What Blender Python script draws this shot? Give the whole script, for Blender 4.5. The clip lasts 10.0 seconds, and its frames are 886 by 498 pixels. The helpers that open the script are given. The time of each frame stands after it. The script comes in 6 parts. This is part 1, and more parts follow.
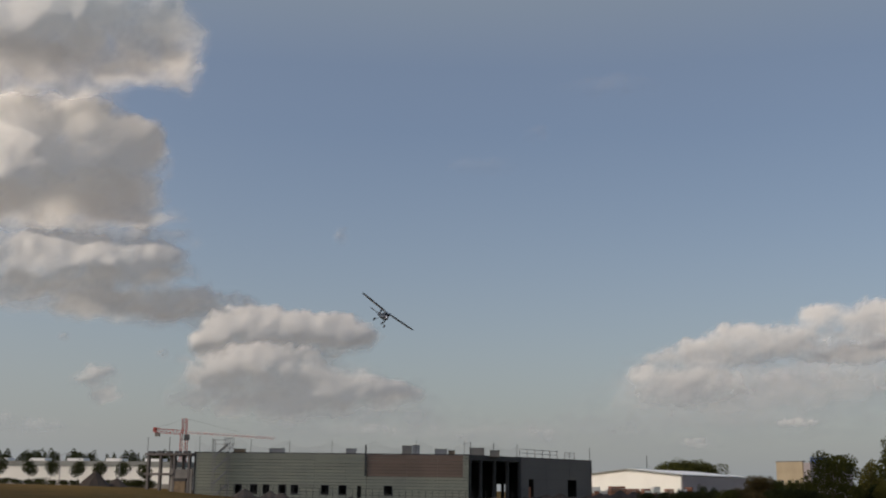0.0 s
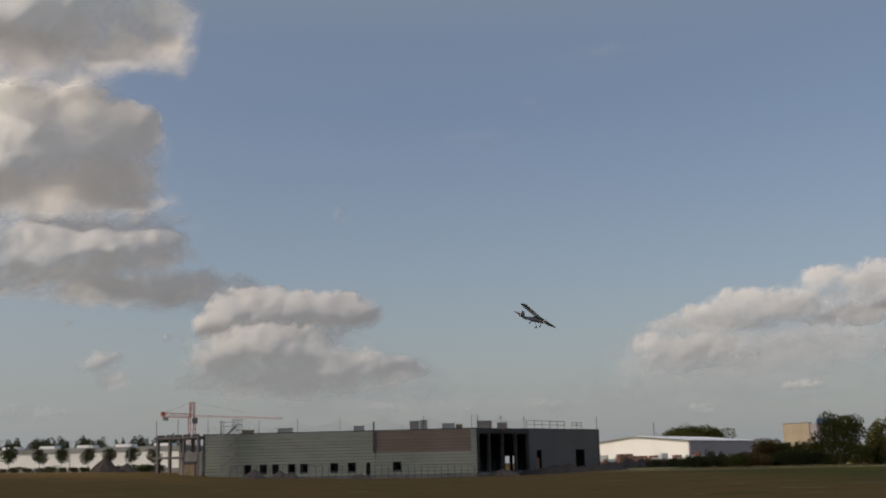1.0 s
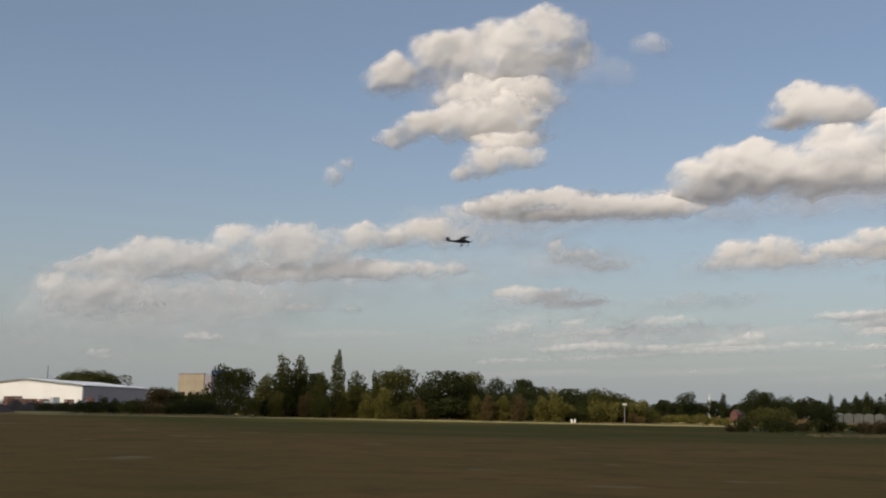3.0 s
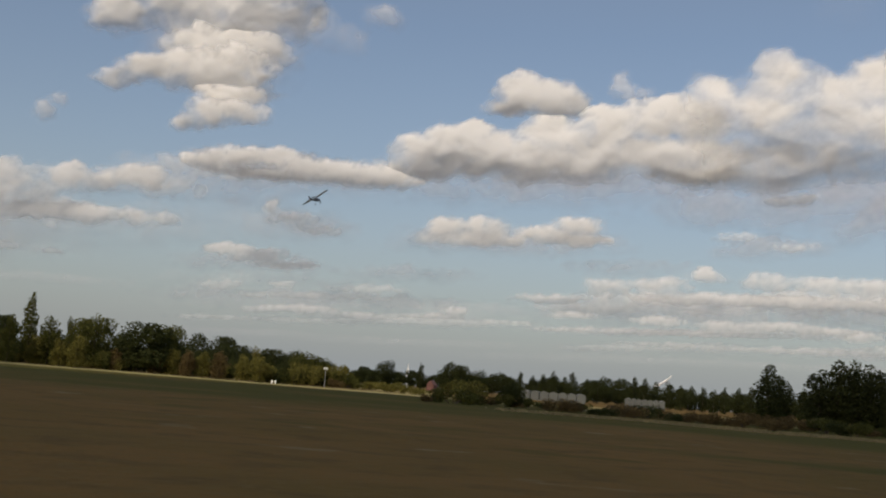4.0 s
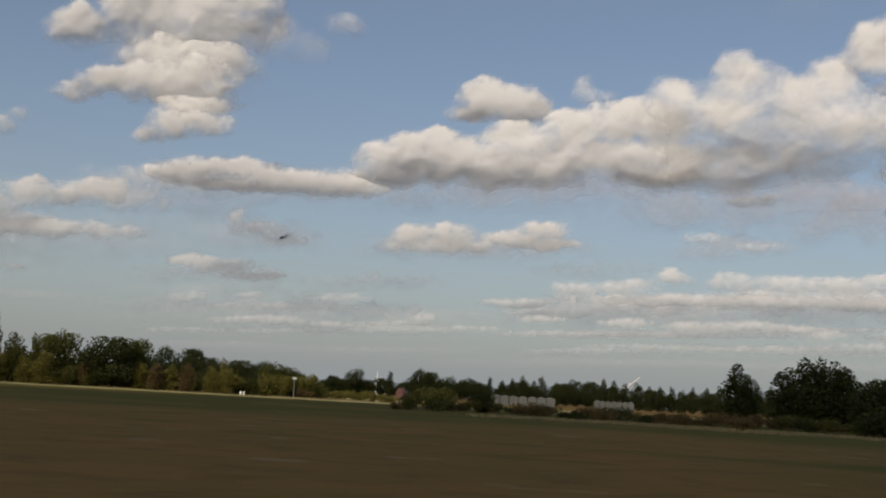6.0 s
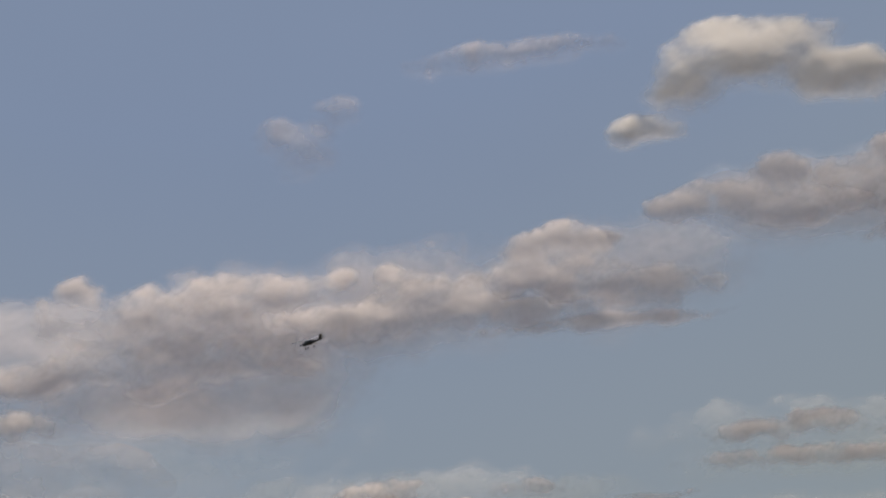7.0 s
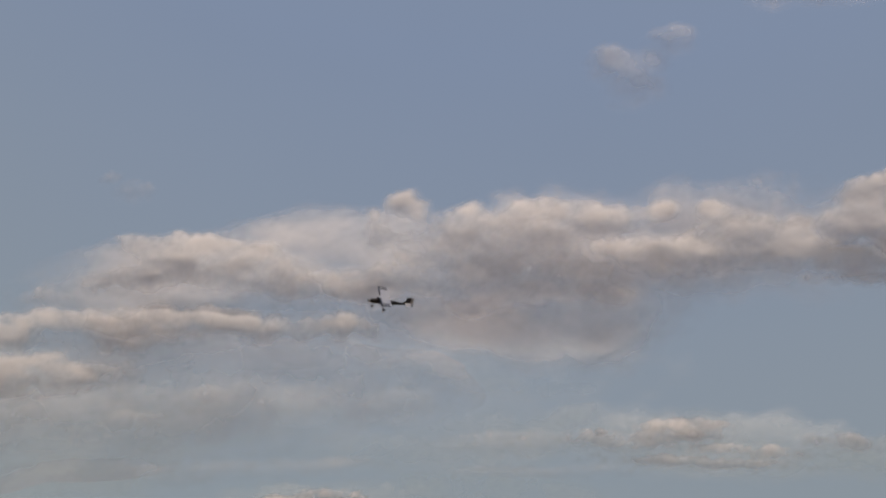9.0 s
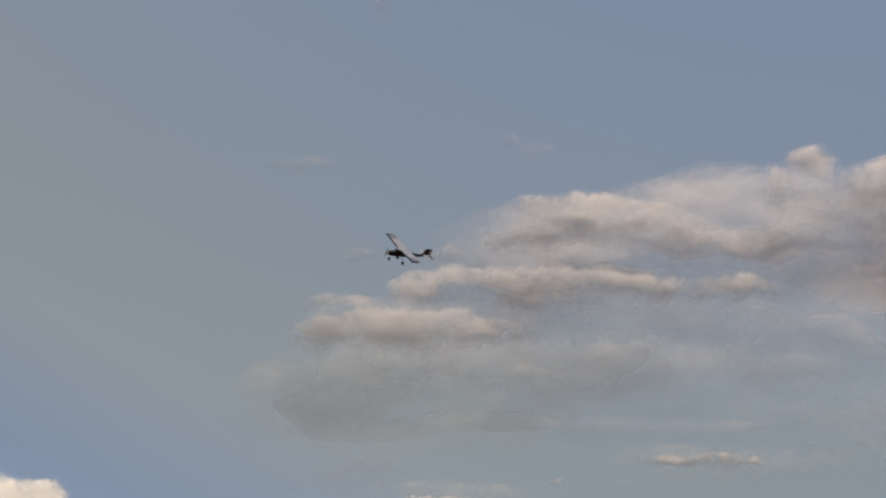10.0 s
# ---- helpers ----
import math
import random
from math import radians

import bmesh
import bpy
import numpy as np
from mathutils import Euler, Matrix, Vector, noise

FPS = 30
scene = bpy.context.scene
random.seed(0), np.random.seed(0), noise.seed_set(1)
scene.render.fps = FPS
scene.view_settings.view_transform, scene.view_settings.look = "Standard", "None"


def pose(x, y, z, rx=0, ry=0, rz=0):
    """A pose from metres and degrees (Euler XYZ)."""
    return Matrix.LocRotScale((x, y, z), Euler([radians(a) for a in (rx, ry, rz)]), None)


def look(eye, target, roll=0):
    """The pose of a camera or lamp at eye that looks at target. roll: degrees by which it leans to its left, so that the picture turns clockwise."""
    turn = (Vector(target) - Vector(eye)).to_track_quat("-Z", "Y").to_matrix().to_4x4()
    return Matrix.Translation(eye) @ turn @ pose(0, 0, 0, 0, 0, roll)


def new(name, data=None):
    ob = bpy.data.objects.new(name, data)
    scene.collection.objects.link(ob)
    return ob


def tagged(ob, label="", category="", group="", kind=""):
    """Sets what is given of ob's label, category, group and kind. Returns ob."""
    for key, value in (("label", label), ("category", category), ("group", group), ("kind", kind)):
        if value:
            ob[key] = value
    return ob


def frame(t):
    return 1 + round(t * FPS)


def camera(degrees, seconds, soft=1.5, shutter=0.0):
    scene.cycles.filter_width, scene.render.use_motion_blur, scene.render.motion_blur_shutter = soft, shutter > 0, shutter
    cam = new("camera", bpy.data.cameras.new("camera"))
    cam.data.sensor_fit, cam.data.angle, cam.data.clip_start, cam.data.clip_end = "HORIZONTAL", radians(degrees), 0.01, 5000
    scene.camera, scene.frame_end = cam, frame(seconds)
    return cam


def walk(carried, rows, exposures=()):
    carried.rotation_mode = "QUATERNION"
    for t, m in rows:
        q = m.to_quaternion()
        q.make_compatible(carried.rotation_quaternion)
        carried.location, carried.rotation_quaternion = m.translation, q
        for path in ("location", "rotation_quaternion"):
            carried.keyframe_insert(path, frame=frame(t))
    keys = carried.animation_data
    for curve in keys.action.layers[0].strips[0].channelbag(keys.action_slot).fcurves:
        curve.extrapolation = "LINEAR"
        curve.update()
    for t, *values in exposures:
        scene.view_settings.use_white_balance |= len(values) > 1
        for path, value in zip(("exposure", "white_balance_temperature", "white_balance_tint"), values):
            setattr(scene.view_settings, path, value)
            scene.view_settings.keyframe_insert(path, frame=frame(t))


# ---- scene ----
# camera: a person stands in a field, follows a model aeroplane, then tilts up after it
EYE = 1.7
cam = camera(40.94, 10.0, soft=2.0)


def aim(yaw, pitch, roll):
    return pose(0, 0, EYE, 90 + pitch, roll, yaw)


walk(cam, [
    (0.0, aim(0.08, 11.43, -0.71)), (0.5, aim(1.03, 10.83, 0.86)), (1.0, aim(0.50, 10.22, 1.29)),
    (1.5, aim(-4.63, 9.56, 0.26)), (2.0, aim(-15.25, 10.74, -2.06)), (2.2, aim(-20.13, 11.1, -2.6)),
    (2.7, aim(-26.0, 9.2, -2.0)), (3.3, aim(-30.82, 6.5, -0.96)), (3.5, aim(-33.92, 6.02, -1.88)),
    (4.0, aim(-42.14, 6.60, -4.66)), (4.5, aim(-47.76, 6.91, -2.39)), (5.0, aim(-48.18, 7.24, -2.78)),
    (5.5, aim(-46.62, 7.18, -3.02)), (6.0, aim(-43.60, 7.02, -3.23)), (6.2, aim(-40.4, 7.6, -3.2)), (6.4, aim(-42.0, 17.0, -2.0)),
    (6.6, aim(-47.5, 32.5, -1.0)), (6.8, aim(-62.5, 43.5, 3.0)), (7.05, aim(-87.0, 45.0, 12.0)), (7.3, aim(-97.19, 39.98, 16.49)), (7.5, aim(-93.52, 40.55, 13.55)),
    (8.0, aim(-86.20, 40.08, 7.31)), (8.5, aim(-77.11, 41.99, -0.80)), (9.0, aim(-73.45, 42.98, -4.09)),
    (9.5, aim(-65.81, 38.66, -10.76)), (10.0, aim(-58.83, 38.38, -16.47)),
], exposures=[(0.0, -0.12, 6850, 14.8), (2.2, -0.12, 6850, 14.8), (3.3, 0.08, 6800, 13.2), (4.0, -0.10, 6800, 13.2), (6.2, -0.17, 6800, 13.2), (7.3, 0.10, 7500, 16.4), (10.0, 0.04, 7500, 15.4)])

# afternoon sun from the side, half-cloudy sky
SUN_AZ, SUN_EL = 110.0, 37.0
world = bpy.data.worlds.new("sky")
scene.world = world
world.use_nodes = True
wn = world.node_tree.nodes
wl = world.node_tree.links
sky = wn.new("ShaderNodeTexSky")
sky.sky_type = "NISHITA"
sky.sun_disc = False
sky.sun_elevation = radians(SUN_EL)
sky.sun_rotation = radians(-SUN_AZ)
sky.air_density, sky.dust_density, sky.ozone_density = 1.0, 2.2, 1.5
wn["Background"].inputs["Strength"].default_value = 0.105
wl.new(sky.outputs["Color"], wn["Background"].inputs["Color"])

sun = new("sun", bpy.data.lights.new("sun", "SUN"))
sun.data.energy, sun.data.angle, sun.data.color = 2.9, radians(0.6), (1.0, 0.91, 0.77)
sd = Vector((-math.sin(radians(SUN_AZ)) * math.cos(radians(SUN_EL)), math.cos(radians(SUN_AZ)) * math.cos(radians(SUN_EL)), math.sin(radians(SUN_EL))))
sun.matrix_world = look((0, 0, 60), Vector((0, 0, 60)) - sd)


# ---- materials ----
def material(name, base, rough=0.8, dark=None, scale=1.0, metal=0.0, bump=0.2, spread=0.25, island=False, obj=False):
    """Two-scale procedural surface: grain and stains between the base colour and a darker one."""
    m = bpy.data.materials.new(name)
    m.use_nodes = True
    n, l = m.node_tree.nodes, m.node_tree.links
    b = n["Principled BSDF"]
    b.inputs["Roughness"].default_value = rough
    b.inputs["Metallic"].default_value = metal
    dark = dark or tuple(c * 0.6 for c in base)
    co = n.new("ShaderNodeTexCoord")
    big, fine = n.new("ShaderNodeTexNoise"), n.new("ShaderNodeTexNoise")
    big.inputs["Scale"].default_value, fine.inputs["Scale"].default_value = 0.35 * scale, 6.0 * scale
    big.inputs["Detail"].default_value, fine.inputs["Detail"].default_value = 5, 3
    mix = n.new("ShaderNodeMix")
    mix.data_type = "RGBA"
    mix.inputs["A"].default_value, mix.inputs["B"].default_value = (*dark, 1), (*base, 1)
    ramp = n.new("ShaderNodeMapRange")
    ramp.inputs["From Min"].default_value, ramp.inputs["From Max"].default_value = 0.5 - spread, 0.5 + spread * 0.4
    add = n.new("ShaderNodeMath")
    add.operation = "MULTIPLY_ADD"
    add.inputs[1].default_value, add.inputs[2].default_value = 0.35, -0.17
    total = n.new("ShaderNodeMath")
    for t in (big, fine):
        l.new(co.outputs["Object"], t.inputs["Vector"])
    l.new(fine.outputs["Fac"], add.inputs[0])
    l.new(big.outputs["Fac"], total.inputs[0])
    l.new(add.outputs[0], total.inputs[1])
    source = total.outputs[0]
    if island or obj:
        extra = n.new("ShaderNodeObjectInfo") if obj else n.new("ShaderNodeNewGeometry")
        sc = n.new("ShaderNodeMath")
        sc.operation = "MULTIPLY_ADD"
        sc.inputs[1].default_value, sc.inputs[2].default_value = spread, -spread / 2
        l.new(extra.outputs["Random" if obj else "Random Per Island"], sc.inputs[0])
        t2 = n.new("ShaderNodeMath")
        l.new(source, t2.inputs[0])
        l.new(sc.outputs[0], t2.inputs[1])
        source = t2.outputs[0]
    l.new(source, ramp.inputs["Value"])
    l.new(ramp.outputs["Result"], mix.inputs["Factor"])
    l.new(mix.outputs["Result"], b.inputs["Base Color"])
    if bump:
        bp = n.new("ShaderNodeBump")
        bp.inputs["Strength"].default_value, bp.inputs["Distance"].default_value = bump, 0.05
        l.new(fine.outputs["Fac"], bp.inputs["Height"])
        l.new(bp.outputs["Normal"], b.inputs["Normal"])
    return m


def leaf_material(name, base, dark):
    """Foliage: matt leaves that let some light through."""
    m = material(name, base, 0.7, dark, 0.6, island=True, bump=0, spread=0.30)
    n, l = m.node_tree.nodes, m.node_tree.links
    b = n["Principled BSDF"]
    b.inputs["Specular IOR Level"].default_value = 0.15
    back, both = n.new("ShaderNodeBsdfTranslucent"), n.new("ShaderNodeMixShader")
    both.inputs["Fac"].default_value = 0.42
    l.new(b.inputs["Base Color"].links[0].from_socket, back.inputs["Color"])
    l.new(b.outputs[0], both.inputs[1])
    l.new(back.outputs[0], both.inputs[2])
    l.new(both.outputs[0], n["Material Output"].inputs["Surface"])
    return m


M = {
    "earth": None,
    "leaf_dark": leaf_material("dark foliage", (0.052, 0.060, 0.016), (0.019, 0.024, 0.007)),
    "leaf_mid": leaf_material("green foliage", (0.096, 0.098, 0.022), (0.038, 0.042, 0.010)),
    "leaf_light": leaf_material("yellow-green foliage", (0.18, 0.16, 0.036), (0.09, 0.08, 0.02)),
    "leaf_poplar": leaf_material("fresh poplar foliage", (0.165, 0.18, 0.05), (0.08, 0.09, 0.024)),
    "leaf_dry": leaf_material("dry autumn foliage", (0.15, 0.105, 0.04), (0.07, 0.05, 0.022)),
    "bark": material("bark", (0.11, 0.085, 0.06), 0.95, scale=4),
    "panel": material("pale green insulation panel", (0.335, 0.342, 0.265), 0.6, (0.270, 0.285, 0.230), 0.6, obj=True, bump=0.1),
    "brown_panel": material("brown-grey cladding panel", (0.250, 0.178, 0.135), 0.7, (0.200, 0.145, 0.112), 0.6, obj=True, bump=0.1),
    "grey_panel": material("dark grey cladding", (0.150, 0.134, 0.124), 0.7, (0.125, 0.112, 0.104), 0.5, obj=True, bump=0.1),
    "concrete": material("bare concrete", (0.27, 0.25, 0.225), 0.9, (0.18, 0.17, 0.155), 1.0),
    # the hall's indoor shade is put into this concrete's colour
    "interior": material("concrete darkened as unlit", (0.075, 0.070, 0.066), 0.95),
    "steel": material("galvanised steel", (0.35, 0.35, 0.35), 0.5, metal=0.6, scale=2),
    "dark_steel": material("dark painted steel", (0.05, 0.05, 0.055), 0.55, scale=2),
    "wood": material("raw shuttering wood", (0.24, 0.17, 0.10), 0.8, scale=3),
    "red": material("red crane paint", (0.40, 0.06, 0.045), 0.5, (0.26, 0.045, 0.035), 2),
    "white_paint": material("white crane paint", (0.75, 0.68, 0.64), 0.5, (0.6, 0.52, 0.48), 2),
    "white_wall": material("white metal siding", (0.86, 0.85, 0.79), 0.6, (0.80, 0.79, 0.73), 0.4, bump=0.05),
    # shade of the walls turned from the sun, put into the colour
    "shaded_wall": material("siding toned grey for shade", (0.38, 0.34, 0.345), 0.6, (0.33, 0.295, 0.30), 0.4, bump=0.05),
    "roof_white": material("bright metal roof", (0.82, 0.82, 0.80), 0.45, (0.7, 0.7, 0.7), 0.4, bump=0.05),
    "roof_grey": material("grey roofing felt", (0.28, 0.29, 0.27), 0.9, scale=0.6),
    "cream": material("cream render", (0.46, 0.38, 0.26), 0.85, (0.38, 0.31, 0.21), 0.5),
    "blue": material("blue plant box", (0.10, 0.16, 0.34), 0.5, scale=0.6),
    "brick": material("stacked red brick", (0.36, 0.15, 0.085), 0.9, (0.22, 0.09, 0.055), 2, obj=True),
    "soil": material("heaped brown soil", (0.055, 0.042, 0.034), 0.95, (0.034, 0.026, 0.021), 2, bump=0.6),
    "sand": material("pale sand and rubble", (0.13, 0.10, 0.08), 0.95, (0.08, 0.065, 0.05), 2, bump=0.6),
    "glass": material("dark window glass", (0.03, 0.035, 0.04), 0.12, scale=0.5, bump=0),
    "net": material("grey safety net", (0.30, 0.30, 0.30), 0.9, bump=0),
    "grass_dry": leaf_material("dry grass", (0.26, 0.21, 0.105), (0.16, 0.13, 0.065)),
    "black_film": material("black covering film", (0.026, 0.026, 0.034), 0.35, (0.018, 0.018, 0.024), 8, bump=0),
    "white_film": material("white covering film", (0.62, 0.63, 0.68), 0.35, (0.52, 0.53, 0.58), 8, bump=0),
    "rubber": material("black rubber tyre", (0.02, 0.02, 0.02), 0.85, scale=30),
    "wire": material("sprung steel wire", (0.25, 0.25, 0.26), 0.35, metal=0.9, scale=20, bump=0),
    "smoke": material("white smoke", (0.93, 0.92, 0.90), 0.95, (0.88, 0.87, 0.85), 0.3, bump=0),
    "tile": material("red roof tile", (0.15, 0.065, 0.05), 0.85, scale=2),
}


def earth_material():
    """Ploughed brown field with green weeds in patches and pale dry spots."""
    m = bpy.data.materials.new("field earth")
    m.use_nodes = True
    n, l = m.node_tree.nodes, m.node_tree.links
    b = n["Principled BSDF"]
    b.inputs["Roughness"].default_value = 0.95
    b.inputs["Specular IOR Level"].default_value = 0.03
    co = n.new("ShaderNodeTexCoord")

    def noise_at(scale, sx=1.0, sy=1.0, detail=6):
        mp = n.new("ShaderNodeMapping")
        mp.vector_type = "TEXTURE"
        mp.inputs["Rotation"].default_value = (0, 0, radians(-40))
        mp.inputs["Scale"].default_value = (1 / sx, 1 / sy, 1)
        t = n.new("ShaderNodeTexNoise")
        t.inputs["Scale"].default_value, t.inputs["Detail"].default_value = scale, detail
        l.new(co.outputs["Object"], mp.inputs["Vector"])
        l.new(mp.outputs["Vector"], t.inputs["Vector"])
        return t.outputs["Fac"]

    def blend(fac, lo, hi, a, colour):
        r = n.new("ShaderNodeMapRange")
        r.inputs["From Min"].default_value, r.inputs["From Max"].default_value = lo, hi
        l.new(fac, r.inputs["Value"])
        x = n.new("ShaderNodeMix")
        x.data_type = "RGBA"
        l.new(r.outputs["Result"], x.inputs["Factor"])
        if isinstance(a, tuple):
            x.inputs["A"].default_value = (*a, 1)
        else:
            l.new(a, x.inputs["A"])
        x.inputs["B"].default_value = (*colour, 1)
        return x.outputs["Result"]

    def band(near, far, edge):
        """1 between two distances from the middle of the field, on its eastern side."""
        ln = n.new("ShaderNodeVectorMath")
        ln.operation = "LENGTH"
        l.new(co.outputs["Object"], ln.inputs[0])
        out = None
        for lo, hi in ((near, near + edge), (far + edge, far)):
            r = n.new("ShaderNodeMapRange")
            r.inputs["From Min"].default_value, r.inputs["From Max"].default_value = lo, hi
            l.new(ln.outputs["Value"], r.inputs["Value"])
            if out:
                mu = n.new("ShaderNodeMath")
                mu.operation = "MULTIPLY"
                l.new(out, mu.inputs[0])
                l.new(r.outputs["Result"], mu.inputs[1])
                out = mu.outputs[0]
            else:
                out = r.outputs["Result"]
        return out

    def times(a, b2):
        mu = n.new("ShaderNodeMath")
        mu.operation = "MULTIPLY"
        l.new(a, mu.inputs[0])
        l.new(b2, mu.inputs[1])
        return mu.outputs[0]

    east = n.new("ShaderNodeSeparateXYZ")
    l.new(co.outputs["Object"], east.inputs[0])
    c = blend(noise_at(0.10), 0.42, 0.60, (0.150, 0.090, 0.030), (0.120, 0.080, 0.024))
    c = blend(noise_at(0.55), 0.50, 0.68, c, (0.100, 0.066, 0.024))
    c = blend(noise_at(2.6), 0.50, 0.72, c, (0.134, 0.092, 0.034))
    c = blend(noise_at(0.16, detail=4), 0.58, 0.68, c, (0.090, 0.070, 0.020))
    c = blend(noise_at(0.24, detail=8), 0.635, 0.70, c, (0.175, 0.140, 0.078))
    eastern = n.new("ShaderNodeMapRange")
    eastern.inputs["From Min"].default_value, eastern.inputs["From Max"].default_value = 14, 34
    l.new(east.outputs["X"], eastern.inputs["Value"])
    c = blend(times(times(band(60, 170, 22), eastern.outputs["Result"]), noise_at(0.05)), 0.22, 0.50, c, (0.072, 0.066, 0.016))
    c = blend(times(times(band(37, 46, 6), eastern.outputs["Result"]), noise_at(0.11)), 0.38, 0.58, c, (0.066, 0.064, 0.015))
    # pale far strip: dry grass, its sunlit brightness put into the colour
    c = blend(times(times(band(158, 240, 14), eastern.outputs["Result"]), noise_at(0.3)), 0.15, 0.45, c, (0.27, 0.23, 0.10))
    l.new(c, b.inputs["Base Color"])
    bp = n.new("ShaderNodeBump")
    bp.inputs["Strength"].default_value, bp.inputs["Distance"].default_value = 0.5, 0.1
    l.new(noise_at(3.0), bp.inputs["Height"])
    l.new(bp.outputs["Normal"], b.inputs["Normal"])
    return m


M["earth"] = earth_material()


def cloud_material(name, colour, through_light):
    """Matt vapour of the given colour: lit by sun and sky, thin where the cover thins."""
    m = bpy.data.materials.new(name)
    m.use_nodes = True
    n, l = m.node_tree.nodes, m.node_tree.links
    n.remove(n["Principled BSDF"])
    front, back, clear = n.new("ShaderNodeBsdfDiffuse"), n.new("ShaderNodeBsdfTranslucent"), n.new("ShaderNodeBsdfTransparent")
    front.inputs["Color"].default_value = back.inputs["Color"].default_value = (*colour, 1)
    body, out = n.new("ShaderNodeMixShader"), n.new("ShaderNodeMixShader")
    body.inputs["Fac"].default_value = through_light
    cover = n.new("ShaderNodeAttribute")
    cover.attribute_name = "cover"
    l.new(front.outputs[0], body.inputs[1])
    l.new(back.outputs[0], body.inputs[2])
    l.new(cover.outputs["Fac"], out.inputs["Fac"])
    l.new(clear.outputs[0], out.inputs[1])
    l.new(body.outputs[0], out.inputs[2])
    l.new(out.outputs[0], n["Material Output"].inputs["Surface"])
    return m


def haze_material():
    """Haze painted as a glow: pale and grey low down, a bluer veil high up, as thick as its cover."""
    m = bpy.data.materials.new("sky haze")
    m.use_nodes = True
    n, l = m.node_tree.nodes, m.node_tree.links
    n.remove(n["Principled BSDF"])
    # light scattered by the air is put in as emission
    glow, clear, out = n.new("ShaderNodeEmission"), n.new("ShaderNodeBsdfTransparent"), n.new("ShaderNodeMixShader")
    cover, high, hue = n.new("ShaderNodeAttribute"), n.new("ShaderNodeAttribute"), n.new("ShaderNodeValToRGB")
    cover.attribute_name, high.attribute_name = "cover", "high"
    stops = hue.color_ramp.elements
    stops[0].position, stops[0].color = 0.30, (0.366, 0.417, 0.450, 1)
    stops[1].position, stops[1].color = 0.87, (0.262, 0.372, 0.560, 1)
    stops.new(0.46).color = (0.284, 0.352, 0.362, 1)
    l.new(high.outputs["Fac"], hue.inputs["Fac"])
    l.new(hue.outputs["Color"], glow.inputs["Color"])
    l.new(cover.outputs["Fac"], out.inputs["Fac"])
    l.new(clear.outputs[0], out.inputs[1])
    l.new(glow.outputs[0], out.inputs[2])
    l.new(out.outputs[0], n["Material Output"].inputs["Surface"])
    return m


M["cloud"] = cloud_material("cloud vapour", (0.955, 0.94, 0.905), 0.44)
# thinner vapour; the shade of soft cloud bodies is put in as grey
M["thin_shaded_cloud"] = cloud_material("thin cloud vapour, shade in its grey", (0.80, 0.775, 0.80), 0.58)
M["haze"] = haze_material()
M["greenhouse"] = material("dusty greenhouse glass", (0.085, 0.09, 0.08), 0.4, scale=0.3, bump=0)


# ---- building blocks ----
def at(az, r, z=0.0):
    """The place at an azimuth (degrees, positive to the left of north) and a distance."""
    return Vector((-math.sin(radians(az)) * r, math.cos(radians(az)) * r, z))


def ease(a, b, x):
    t = np.clip((x - a) / (b - a), 0, 1)
    return t * t * (3 - 2 * t)


def ground_z(x, y):
    """The land lies flat, rises a little to the north-west and dips round the building site."""
    r, az = np.hypot(x, y), np.degrees(np.arctan2(-x, y))
    dip = 0.6 * ease(-9, -3, az) * ease(15, 10, az) * ease(105, 185, r) * ease(330, 250, r)
    return 1.7 * ease(0, 22, az) * ease(90, 230, r) - dip


def stand(az, r):
    p = at(az, r)
    p.z = float(ground_z(p.x, p.y))
    return p


def mesh_object(name, verts, faces, mat, parent=None, label="", smooth=False):
    me = bpy.data.meshes.new(name)
    me.from_pydata([tuple(v) for v in verts], [], faces)
    me.update()
    if smooth:
        me.shade_smooth()
    me.materials.append(mat)
    ob = new(name, me)
    ob.parent = parent
    return tagged(ob, label)


def part(name, bm, mat, parent, label="", smooth=False):
    me = bpy.data.meshes.new(name)
    bm.to_mesh(me)
    bm.free()
    if smooth:
        me.shade_smooth()
    me.materials.append(mat)
    ob = new(name, me)
    ob.parent = parent
    return tagged(ob, label)


def thing(name, m, label, category, group="", kind=""):
    ob = new(name)
    ob.matrix_basis = m
    return tagged(ob, label, category, group, kind)


def add_box(bm, lo, hi, m=None, bevel=0.0):
    c = [(a + b) / 2 for a, b in zip(lo, hi)]
    s = [abs(b - a) for a, b in zip(lo, hi)]
    mm = Matrix.Translation(c) @ Matrix.Diagonal((*s, 1))
    got = bmesh.ops.create_cube(bm, size=1, matrix=(m @ mm) if m else mm)
    if bevel:
        edges = list({e for v in got["verts"] for e in v.link_edges})
        bmesh.ops.bevel(bm, geom=edges, offset=bevel, segments=2, affect="EDGES")
    return bm


def add_beam(bm, a, b, w):
    """A square bar from a to b."""
    a, b = Vector(a), Vector(b)
    d = b - a
    m = Matrix.Translation((a + b) / 2) @ d.to_track_quat("Z", "Y").to_matrix().to_4x4() @ Matrix.Diagonal((w, w, d.length, 1))
    bmesh.ops.create_cube(bm, size=1, matrix=m)
    return bm


def add_rod(bm, a, b, r1, r2=None, seg=8):
    a, b = Vector(a), Vector(b)
    d = b - a
    m = Matrix.Translation((a + b) / 2) @ d.to_track_quat("Z", "Y").to_matrix().to_4x4()
    bmesh.ops.create_cone(bm, cap_ends=True, segments=seg, radius1=r1, radius2=r1 if r2 is None else r2, depth=d.length, matrix=m)
    return bm


def box_part(name, lo, hi, mat, parent, label="", bevel=0.0):
    return part(name, add_box(bmesh.new(), lo, hi, None, bevel), mat, parent, label)


def beam_part(name, a, b, w, mat, parent, label=""):
    return part(name, add_beam(bmesh.new(), a, b, w), mat, parent, label)


